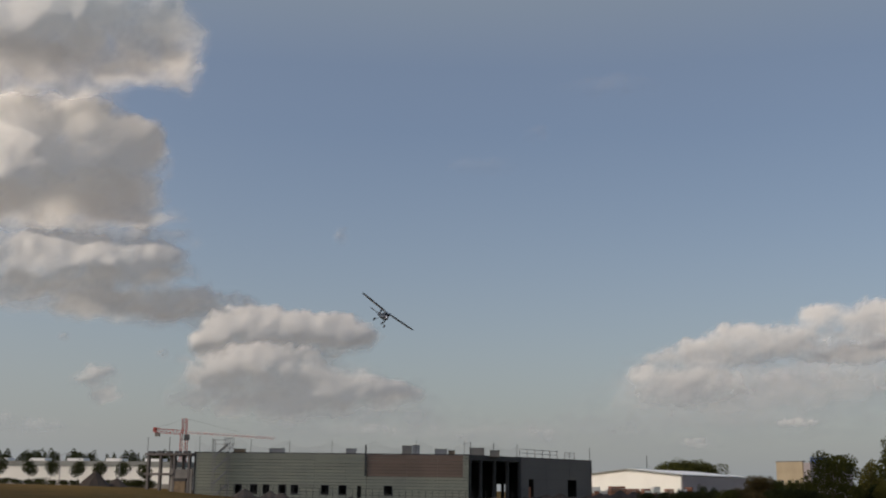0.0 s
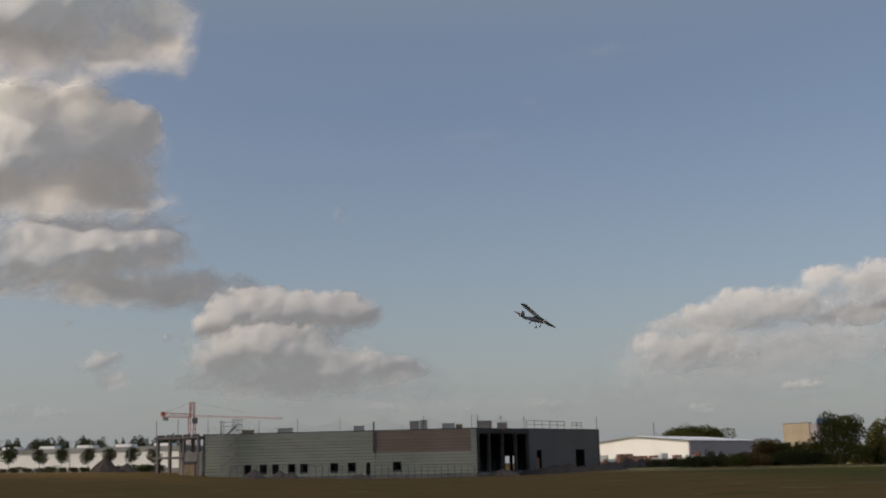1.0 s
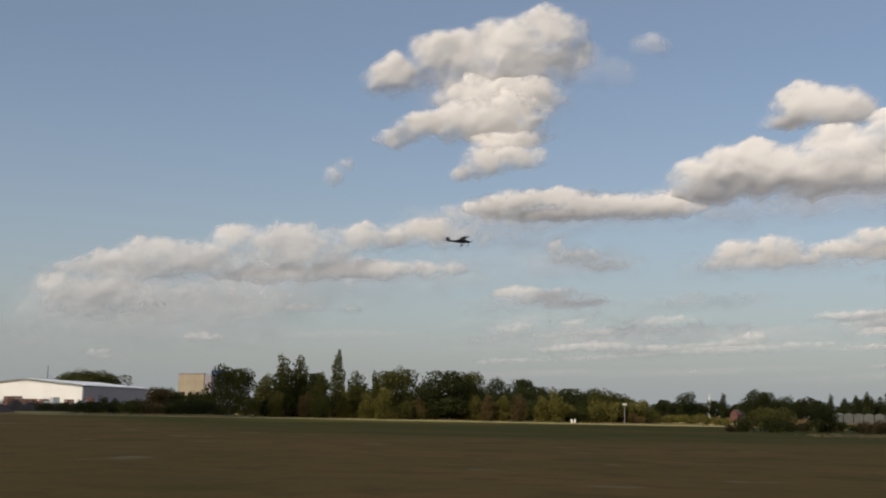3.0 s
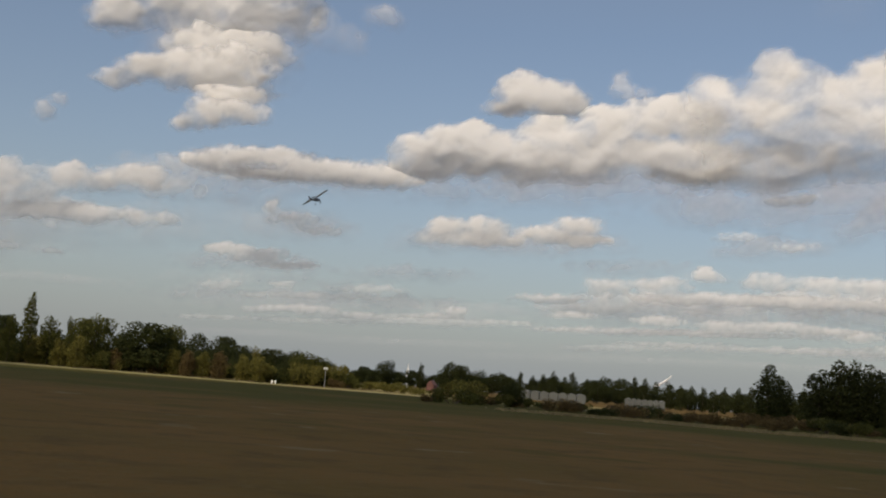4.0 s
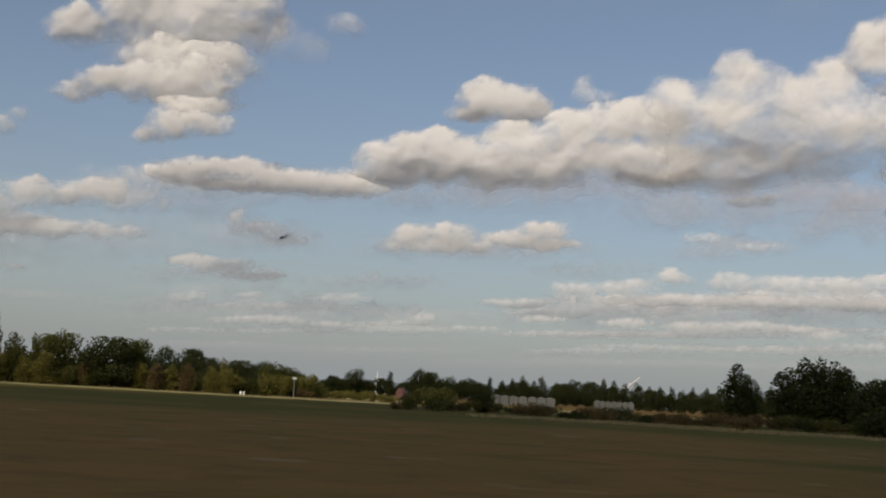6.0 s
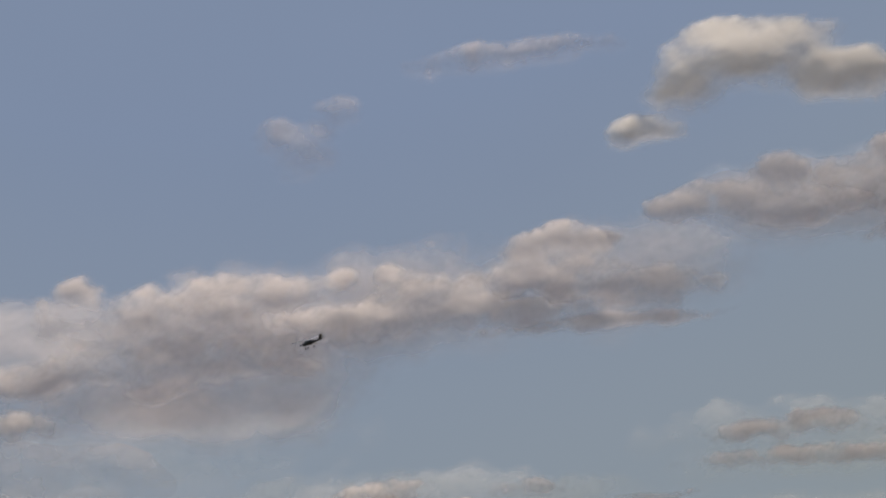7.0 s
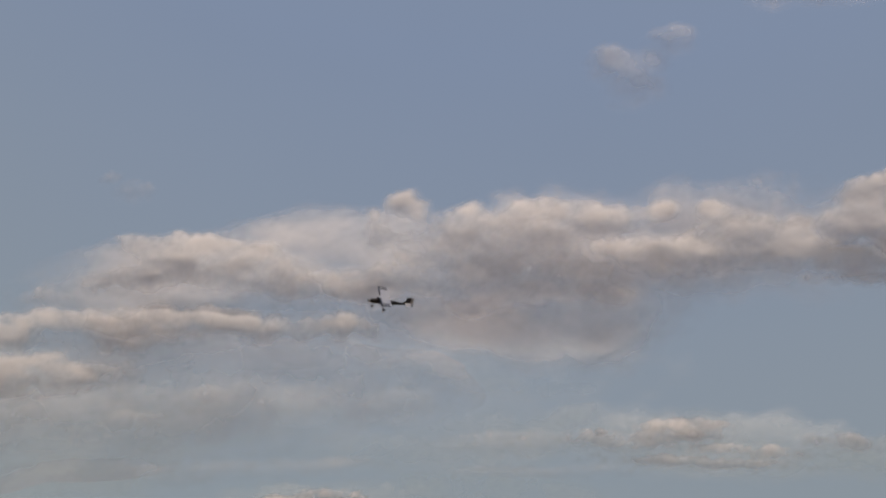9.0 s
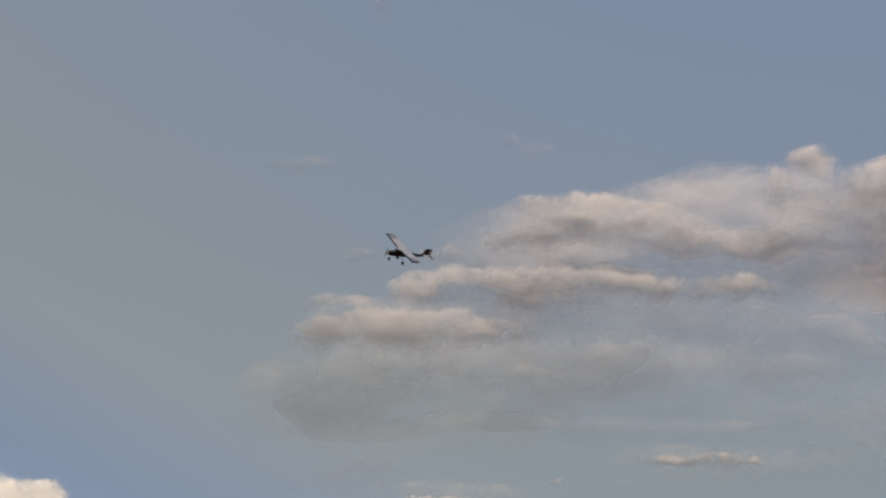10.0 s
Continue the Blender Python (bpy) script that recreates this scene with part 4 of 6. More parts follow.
cloud('long low bank of grey-white cloud', -12.2, 4.2, 3.1, [(-0.5, -0.4, 3.00, 1.09), (-2.7, -0.1, 1.64, 0.98), (3.2, 0.4, 4.37, 0.98)], 0.6, 1.1, 3700, 0.5, 0)
cloud('long low bank of grey-white cloud', -15.6, 4.3, -2.6, [(-4.8, -0.8, 3.82, 1.64), (-1.5, -0.3, 4.64, 2.18), (2.0, 0.0, 4.09, 2.46), (4.3, 1.0, 3.27, 2.46)], 0.6, 1.25, 3720, 0.72, 0)
cloud('long low bank of grey-white cloud', 6.6, 3.9, -0.9, [(-3.6, -0.1, 3.55, 1.36), (0.2, 0.4, 5.18, 1.91), (3.4, -0.4, 4.09, 1.36)], 0.5, 1.25, 2950, 0.72, 0)
cloud('long low bank of grey-white cloud', -24.9, 6.0, 2.0, [(-7.9, -0.7, 5.46, 0.93), (-2.7, -0.3, 6.00, 1.09), (2.7, 0.2, 5.46, 1.20), (7.9, 0.8, 5.46, 1.20)], 0.45, 1.25, 3720, 0.5, 0)
# nearer white puffs added as bright highlights on the clouds behind
cloud('white cumulus cloud with sunlit crown and grey base', 5.3, 7.2, -0.7, [(0.3, 0.1, 1.26, 0.74), (-0.3, -0.1, 1.09, 0.55)], 1, 0.5, 2850, 0.58, 0.36)
cloud('white cumulus cloud with sunlit crown and grey base', 3.2, 4.7, -1.1, [(0.5, -0.2, 1.26, 0.55), (-0.5, 0.2, 0.82, 0.44)], 0.9, 0.55, 2600, 0.58, 0.36)
cloud('white cumulus cloud with sunlit crown and grey base', 18.4, 15.7, 3.7, [(-1.8, 0.6, 2.05, 1.26), (0.2, 1.0, 1.64, 0.93), (3.0, -0.7, 1.15, 1.53), (-1.4, -0.8, 1.64, 0.82)], 0.8, 0.85, 3250, 0.58, 0.36)
cloud('white cumulus cloud with sunlit crown and grey base', 17.8, 8.3, 1.2, [(-1.7, 0.0, 2.46, 0.71), (1.7, -0.0, 2.46, 0.60)], 0.75, 0.85, 3250, 0.58, 0.36)
cloud('white cumulus cloud with sunlit crown and grey base', 14.6, 19.8, 3.6, [(-0.9, 0.4, 1.64, 1.09), (0.9, -0.4, 1.09, 1.09)], 0.6, 0.85, 3250, 0.58, 0.36)
# most clouds from here on use the vapour with shade in its colour
cloud('long low bank of grey-white cloud', -67.2, 39.7, 7.2, [(7.5, 1.5, 8.19, 4.09), (-2.1, 0.7, 8.19, 3.82), (-10.3, -0.7, 7.64, 3.55), (4.8, -1.5, 9.00, 2.46)], 0.96, 0.90, 1080, 0.6, 0.20, M["thin_shaded_cloud"])
cloud('long low bank of grey-white cloud', -52.4, 31.1, 17.0, [(-4.2, 1.1, 7.64, 3.55), (3.4, 1.1, 9.00, 3.55), (11.7, 1.8, 8.19, 3.00), (-8.8, -1.7, 4.64, 2.18), (-2.0, -2.2, 7.09, 1.64)], 0.57, 1.04, 1110, 0.6, 0.20, M["thin_shaded_cloud"])
cloud('long low bank of grey-white cloud', -85.2, 42.0, -4.8, [(3.4, 0.9, 9.82, 2.73), (11.8, 1.5, 7.09, 3.00), (-6.2, 0.3, 9.00, 3.00), (-8.9, -2.7, 9.00, 1.64)], 0.96, 0.90, 1068, 0.6, 0.20, M["thin_shaded_cloud"])
cloud('long low bank of grey-white cloud', -121.2, 37.8, -27.3, [(-0.0, -0.1, 9.82, 2.46), (-6.8, 0.2, 5.46, 2.18), (6.8, -0.1, 7.09, 2.46)], 0.96, 0.90, 1074, 0.6, 0.20, M["thin_shaded_cloud"])
cloud('long low bank of grey-white cloud', -99.0, 32.2, -14.0, [(9.5, 0.0, 9.82, 0.98), (-9.5, -1.1, 9.82, 0.98)], 0.83, 1.04, 1086, 0.6, 0.20, M["thin_shaded_cloud"])
cloud('long low bank of grey-white cloud', -82.9, 32.7, -3.3, [(-2.3, 1.0, 10.91, 1.64), (-7.7, -1.6, 9.00, 1.36), (10.0, 0.6, 5.46, 1.09)], 0.72, 1.10, 1092, 0.6, 0.20, M["thin_shaded_cloud"])
cloud('long low bank of grey-white cloud', -55.4, 39.3, 14.9, [(-2.0, 1.4, 2.18, 0.98), (-0.1, 1.3, 2.46, 0.93), (2.3, 1.4, 1.64, 0.76), (0.1, 0.5, 4.91, 1.09), (3.7, -0.3, 4.09, 0.93), (-2.6, -2.0, 4.09, 0.87), (2.3, -2.3, 6.28, 0.93), (-3.7, -0.1, 2.46, 0.82)], 0.96, 0.78, 900, 0.6, 0.11, M["thin_shaded_cloud"])
cloud('long low bank of grey-white cloud', -73.4, 43.1, 3.1, [(-5.9, 0.6, 1.36, 1.15), (-4.4, 1.7, 1.15, 0.93), (1.1, 1.9, 0.71, 0.44), (2.6, 0.7, 4.64, 1.64), (-1.8, 0.5, 3.00, 1.36), (7.3, 1.6, 1.36, 0.82), (4.8, 1.3, 2.18, 1.20), (-0.1, -1.2, 7.09, 1.47), (-1.2, -2.8, 2.18, 0.71), (-5.6, -2.0, 4.91, 1.09), (3.2, -2.3, 4.64, 0.93)], 0.96, 0.78, 888, 0.6, 0.11, M["thin_shaded_cloud"])
cloud('long low bank of grey-white cloud', -89.9, 42.9, -7.9, [(-1.8, 1.3, 0.98, 0.65), (-0.4, 0.5, 2.18, 1.09), (1.9, 0.7, 0.93, 0.76), (0.1, -0.6, 5.18, 1.20), (-4.0, -0.9, 4.09, 1.09), (4.2, -0.9, 4.37, 1.09)], 0.96, 0.65, 900, 0.6, 0.11, M["thin_shaded_cloud"])
cloud('long low bank of grey-white cloud', -99.7, 42.2, -14.4, [(-2.5, 1.2, 1.36, 0.93), (-0.6, 1.4, 1.91, 0.93), (1.0, 1.2, 1.09, 0.76), (-0.9, -0.3, 4.37, 1.36), (2.4, -1.1, 4.37, 1.09), (0.5, -2.5, 6.00, 0.55)], 0.96, 0.65, 894, 0.6, 0.11, M["thin_shaded_cloud"])
cloud('long low bank of grey-white cloud', -111.0, 42.3, -21.4, [(-3.2, -0.1, 1.64, 0.82), (-1.3, 0.2, 1.91, 0.93), (1.5, 0.9, 1.64, 0.98), (0.4, -0.4, 4.09, 1.09), (2.6, -0.6, 4.09, 1.20)], 0.96, 0.65, 900, 0.6, 0.11, M["thin_shaded_cloud"])
cloud('long low bank of grey-white cloud', -124.2, 37.6, -29.0, [(-4.5, 1.3, 2.18, 0.87), (-2.7, 1.5, 1.64, 0.76), (-1.0, 0.6, 2.18, 1.09), (-5.9, 0.3, 2.46, 1.04), (-3.1, -0.7, 6.00, 1.36), (2.3, -0.4, 4.09, 1.53), (5.6, 0.1, 3.00, 1.36), (1.0, -2.5, 7.09, 0.71), (8.4, -0.7, 3.27, 1.64)], 0.96, 0.65, 906, 0.6, 0.11, M["thin_shaded_cloud"])
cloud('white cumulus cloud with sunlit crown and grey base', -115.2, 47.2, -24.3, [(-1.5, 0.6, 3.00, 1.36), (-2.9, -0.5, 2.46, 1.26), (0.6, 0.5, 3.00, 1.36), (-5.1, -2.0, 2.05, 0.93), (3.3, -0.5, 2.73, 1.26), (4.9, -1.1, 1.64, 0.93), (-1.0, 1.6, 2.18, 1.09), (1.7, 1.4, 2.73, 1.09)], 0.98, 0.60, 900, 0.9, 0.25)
cloud('long low bank of grey-white cloud', -101.1, 52.9, -15.6, [(-1.9, -0.1, 4.09, 0.85), (1.9, 0.1, 3.0, 0.75)], 0.88, 1.04, 900, 0.6, 0.11, M["thin_shaded_cloud"])
cloud('small white cumulus puff', -83.3, 51.6, -3.6, [(1.3, 1.0, 1.15, 0.87), (-0.3, -1.0, 1.53, 1.26), (-1.3, -0.1, 1.23, 1.09), (0.3, 0.1, 1.09, 0.82)], 0.66, 1.17, 900, 0.6, 0.11, M["thin_shaded_cloud"])
cloud('small white cumulus puff', -117.9, 32.8, -25.4, [(-1.8, 1.0, 0.82, 0.98), (-0.8, 0.5, 1.36, 0.93), (0.5, 0.4, 1.36, 0.82), (1.9, -0.7, 3.00, 0.76), (0.2, -1.1, 2.46, 0.65)], 0.83, 1.04, 900, 0.6, 0.11, M["thin_shaded_cloud"])
cloud('long low bank of grey-white cloud', -111.1, 30.2, -21.6, [(-3.0, 0.7, 2.46, 0.55), (-5.5, 0.4, 2.46, 0.60), (-1.7, 0.6, 1.64, 0.60), (3.5, 0.1, 3.27, 0.49), (-0.3, -0.8, 8.19, 0.59), (7.0, -1.4, 2.46, 0.41)], 0.96, 0.78, 900, 0.6, 0.11, M["thin_shaded_cloud"])
cloud('long low bank of grey-white cloud', -88.2, 33.4, -6.9, [(-3.7, 0.6, 2.18, 0.60), (-6.5, 0.0, 3.00, 0.60), (3.8, 0.3, 2.18, 0.49), (-0.5, -0.2, 4.09, 0.39), (-2.6, -0.8, 5.46, 0.43), (9.6, -0.6, 2.46, 0.24)], 0.88, 1.04, 900, 0.6, 0.11, M["thin_shaded_cloud"])
cloud('long low bank of grey-white cloud', -111.4, 25.8, -22.0, [(-4.1, 0.3, 1.64, 0.60), (-5.7, 0.0, 1.36, 0.55), (2.4, 0.5, 1.64, 0.55), (3.7, 0.2, 1.36, 0.65), (-6.5, -0.5, 4.37, 0.65), (-0.6, -0.7, 4.37, 0.43), (10.8, -0.0, 1.36, 0.65)], 0.94, 0.90, 900, 0.6, 0.11, M["thin_shaded_cloud"])
cloud('long low bank of grey-white cloud', -45.6, 33.2, 21.1, [(-4.1, 0.2, 1.23, 0.65), (-2.7, 0.4, 1.23, 0.38), (-4.3, -1.2, 1.64, 1.09), (0.9, 0.8, 2.18, 0.87), (4.4, 1.3, 3.27, 0.87), (1.4, -1.1, 4.91, 1.20), (6.0, 0.5, 3.27, 0.76), (-1.6, -0.9, 3.27, 1.20)], 0.96, 0.78, 900, 0.6, 0.11, M["thin_shaded_cloud"])
cloud('long low bank of grey-white cloud', -48.8, 30.2, 19.2, [(-3.7, -0.1, 5.46, 1.64), (-7.0, -1.5, 3.55, 1.36), (0.6, 0.5, 6.00, 1.64), (6.6, 0.4, 7.09, 1.64), (12.2, 0.9, 7.09, 1.36), (-8.6, -0.2, 2.46, 1.20)], 0.48, 1.43, 918, 0.6, 0.00, M["thin_shaded_cloud"])
cloud('thin pale wisp of cloud', -44.2, 35.5, 21.9, [(-2.2, -0.0, 0.98, 0.55), (2.2, 0.0, 1.36, 0.44)], 0.66, 1.17, 900, 0.6, 0.00, M["thin_shaded_cloud"])
cloud('thin pale wisp of cloud', -39.2, 38.0, 24.8, [(-2.1, 0.5, 1.80, 0.49), (2.1, -0.5, 0.38, 0.33)], 0.44, 1.29, 900, 0.6, 0.00, M["thin_shaded_cloud"])
cloud('thin pale wisp of cloud', -48.7, 42.4, 19.1, [(0.5, -0.3, 1.09, 0.55), (-0.5, 0.3, 0.44, 0.33)], 0.39, 1.29, 900, 0.6, 0.00, M["thin_shaded_cloud"])
cloud('small white cumulus puff', -50.6, 24.9, 18.4, [(0.2, 0.3, 1.80, 0.30), (-0.2, -0.3, 3.00, 0.60)], 0.94, 0.90, 900, 0.6, 0.11, M["thin_shaded_cloud"])
cloud('small white cumulus puff', -58.0, 28.0, 13.5, [(-1.6, 0.0, 0.38, 0.25), (1.6, -0.0, 0.33, 0.19)], 0.66, 1.04, 900, 0.6, 0.11, M["thin_shaded_cloud"])
cloud('thin pale wisp of cloud', -54.0, 29.0, 16.1, [(-0.0, 0.4, 8.19, 0.79), (-8.1, -1.8, 5.46, 0.98), (8.1, 0.7, 5.46, 0.47)], 0.39, 1.50, 924, 0.6, 0.00, M["thin_shaded_cloud"])
cloud('thin pale wisp of cloud', -36.6, 45.9, 26.8, [(0.0, -0.0, 0.82, 0.82)], 0.44, 1.29, 900, 0.6, 0.00, M["thin_shaded_cloud"])
cloud('small white cumulus puff', -83.1, 34.4, -3.4, [(1.8, 0.3, 1.64, 0.41), (-0.1, 0.1, 1.36, 0.35), (-2.8, -0.2, 0.41, 0.27), (1.0, -0.2, 2.46, 0.49)], 0.94, 0.90, 900, 0.6, 0.11, M["thin_shaded_cloud"])
cloud('small white cumulus puff', -64.1, 30.3, 9.4, [(0.3, 0.1, 1.64, 0.49), (-1.9, -0.1, 1.64, 0.33), (1.6, 0.0, 0.82, 0.33)], 0.94, 0.90, 900, 0.6, 0.11, M["thin_shaded_cloud"])
cloud('thin pale wisp of cloud', -70.5, 34.0, 5.1, [(-11.5, 1.6, 1.91, 0.71), (2.8, -0.5, 4.09, 0.71), (18.2, -0.3, 2.73, 0.26), (-14.9, 0.7, 2.46, 0.60), (5.5, -1.8, 5.46, 0.39)], 0.50, 1.43, 918, 0.6, 0.00, M["thin_shaded_cloud"])
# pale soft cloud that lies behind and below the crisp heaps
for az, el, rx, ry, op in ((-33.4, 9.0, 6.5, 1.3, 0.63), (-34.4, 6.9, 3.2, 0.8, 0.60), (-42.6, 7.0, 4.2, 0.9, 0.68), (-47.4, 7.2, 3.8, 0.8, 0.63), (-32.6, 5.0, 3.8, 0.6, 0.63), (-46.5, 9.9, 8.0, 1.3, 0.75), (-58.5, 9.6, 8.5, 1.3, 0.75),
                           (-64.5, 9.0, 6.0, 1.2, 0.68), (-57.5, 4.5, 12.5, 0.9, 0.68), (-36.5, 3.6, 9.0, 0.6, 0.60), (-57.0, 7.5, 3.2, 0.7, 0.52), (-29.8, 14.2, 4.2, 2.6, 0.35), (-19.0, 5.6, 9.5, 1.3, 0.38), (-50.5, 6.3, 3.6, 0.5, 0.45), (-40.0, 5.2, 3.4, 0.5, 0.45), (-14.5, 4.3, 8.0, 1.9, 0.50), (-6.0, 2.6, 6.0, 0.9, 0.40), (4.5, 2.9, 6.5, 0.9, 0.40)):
    cloud('thin pale wisp of cloud', az, el, 2.0, [(0, 0, rx, ry), (-rx * .35, -ry * .25, rx * .6, ry * .8), (rx * .4, ry * .1, rx * .55, ry * .7)], op, 1.1, 3780, 0.3, 0, M["thin_shaded_cloud"])
# broad banks low in the eastern sky, greyed by the shade-toned vapour
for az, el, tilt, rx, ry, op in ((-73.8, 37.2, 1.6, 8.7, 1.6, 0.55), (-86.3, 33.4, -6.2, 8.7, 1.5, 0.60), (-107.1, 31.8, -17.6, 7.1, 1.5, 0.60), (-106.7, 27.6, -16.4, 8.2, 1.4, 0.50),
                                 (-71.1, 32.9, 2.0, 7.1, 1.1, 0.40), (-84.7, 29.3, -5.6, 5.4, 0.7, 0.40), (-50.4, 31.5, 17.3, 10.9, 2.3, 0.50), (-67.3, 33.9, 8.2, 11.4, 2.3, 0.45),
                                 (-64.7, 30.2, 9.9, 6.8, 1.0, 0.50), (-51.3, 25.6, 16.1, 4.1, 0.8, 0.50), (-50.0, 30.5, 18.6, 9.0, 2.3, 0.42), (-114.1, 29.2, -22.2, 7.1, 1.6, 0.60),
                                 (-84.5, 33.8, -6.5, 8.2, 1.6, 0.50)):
    cloud('long low bank of grey-white cloud', az, el, tilt, [(0, 0, rx, ry), (-rx * .4, ry * .35, rx * .4, ry * .6), (rx * .35, ry * .25, rx * .5, ry * .7), (rx * .1, -ry * .5, rx * .8, ry * .5)], op, 0.9, 1120, 0.45, 0.1, M["thin_shaded_cloud"])


def haze():
    """A glowing shell painted as pale haze: thick at the horizon and again from 18 degrees up, thin overhead, all round
    the northern sky.
    """
    az, el = np.meshgrid(np.linspace(-185, 100, 144), np.concatenate([np.linspace(-0.6, 12, 30), np.linspace(14, 78, 22)]))
    x = -np.sin(np.radians(az)) * np.cos(np.radians(el))
    y = np.cos(np.radians(az)) * np.cos(np.radians(el))
    pos = np.stack([x, y, np.sin(np.radians(el))], -1) * 1150
    # extra cover brightens the low north-western sky
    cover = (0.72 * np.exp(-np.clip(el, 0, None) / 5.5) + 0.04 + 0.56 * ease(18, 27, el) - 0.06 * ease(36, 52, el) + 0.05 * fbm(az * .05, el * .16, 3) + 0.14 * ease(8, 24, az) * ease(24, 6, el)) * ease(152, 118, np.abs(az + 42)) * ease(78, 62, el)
    n, m = az.shape
    faces = [(i * m + j, i * m + j + 1, (i + 1) * m + j + 1, (i + 1) * m + j) for i in range(n - 1) for j in range(m - 1)]
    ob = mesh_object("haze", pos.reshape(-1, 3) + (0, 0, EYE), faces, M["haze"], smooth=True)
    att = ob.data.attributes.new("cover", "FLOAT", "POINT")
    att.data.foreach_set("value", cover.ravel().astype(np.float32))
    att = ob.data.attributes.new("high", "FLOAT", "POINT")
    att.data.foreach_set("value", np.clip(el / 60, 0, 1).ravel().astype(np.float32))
    return tagged(ob, "glowing shell painted as pale haze in the sky", "haze", kind="stuff")


haze()


def shading_cloud():
    """An unseen cloud added west of the field, shaped so that its shade lies over the field and the hall."""
    high = 900.0
    off = np.array(sd) * (high / sd.z)
    X, Y = np.meshgrid(np.linspace(-420, 420, 141), np.linspace(-260, 330, 100))
    field = np.zeros_like(X)
    # ellipses laid over the ground that is to be shaded
    for dx, dy, rx, ry in ((0, 30, 330, 100), (-8, 190, 66, 76), (190, 52, 170, 74), (-200, 100, 160, 110), (0, -120, 300, 120)):
        field = np.maximum(field, 1.4 - ((X - dx) / rx) ** 2 - ((Y - dy) / ry) ** 2)
    cover = 0.93 * ease(0.32, 0.62, field + 0.28 * fbm(X * .02, Y * .02, 9))
    pos = np.stack([X + off[0], Y + off[1], high + 25 * np.sqrt(np.clip(field, 0, None)) + 20 * fbm(X * .01, Y * .01, 4)], -1)
    n, m = X.shape
    faces = [(i * m + j, i * m + j + 1, (i + 1) * m + j + 1, (i + 1) * m + j) for i in range(n - 1) for j in range(m - 1) if cover[i:i + 2, j:j + 2].max() > .004]
    ob = mesh_object("cloud", pos.reshape(-1, 3), faces, M["cloud"], smooth=True)
    att = ob.data.attributes.new("cover", "FLOAT", "POINT")
    att.data.foreach_set("value", cover.ravel().astype(np.float32))
    return tagged(ob, "unseen cloud added to shade field and hall", "cloud", kind="stuff")


shading_cloud()


# ---- the hall under construction ----
def wall_frame(p, q, z):
    """A wall's own space: x along it from p to q, y inwards, z up."""
    d = Vector((q.x - p.x, q.y - p.y, 0))
    return Matrix.Translation((p.x, p.y, z)) @ pose(0, 0, 0, 0, 0, math.degrees(math.atan2(d.y, d.x))), d.length


def along(p, q, az):
    """How far along the wall p-q the sight line at that azimuth meets it."""
    s, c = math.sin(radians(az)), math.cos(radians(az))
    dx, dy = q.x - p.x, q.y - p.y
    t = (p.x * c + p.y * s) / -(dx * c + dy * s)
    return t * math.hypot(dx, dy)


def panelled_wall(name, p, q, z, height, rows, holes, mat_of, label, cols, joint=0.02, seams=()):
    """A wall of horizontal panels with real openings; holes: (x0, x1, z0, z1)."""
    m, length = wall_frame(p, q, z)
    wall = thing(name, m, label, "wall", kind="structure")
    zs = np.linspace(0, height, rows + 1)
    xs = sorted([v for v in np.linspace(0, length, cols + 1) if all(abs(v - u) > 2.5 for u in seams)] + list(seams))
    for i in range(rows):
        cuts = sorted((a, b) for a, b, lo, hi in holes if lo < (zs[i] + zs[i + 1]) / 2 < hi)
        runs, x = [], 0.0
        for a, b in cuts:
            runs.append((x, a))
            x = b
        runs.append((x, length))
        for a, b in runs:
            stops = [a] + [v for v in xs if a + 0.5 < v < b - 0.5] + [b]
            for u, v in zip(stops, stops[1:]):
                if v - u > 0.05:
                    box_part("panel", (u + 0.012, 0, zs[i] + joint), (v - 0.012, 0.18, zs[i + 1] - joint), mat_of((u + v) / 2, (zs[i] + zs[i + 1]) / 2), wall)
    box_part("backing", (0, 0.20, 0), (length, 0.24, 0.02), M["interior"], wall)
    return wall, m, length


FLOOR_Z, HALL_H = 0.0, 7.1
P1, P2, P3 = at(11.76, 203), at(-1.13, 195), at(-6.93, 226)
PB = P1 + (P3 - P2)


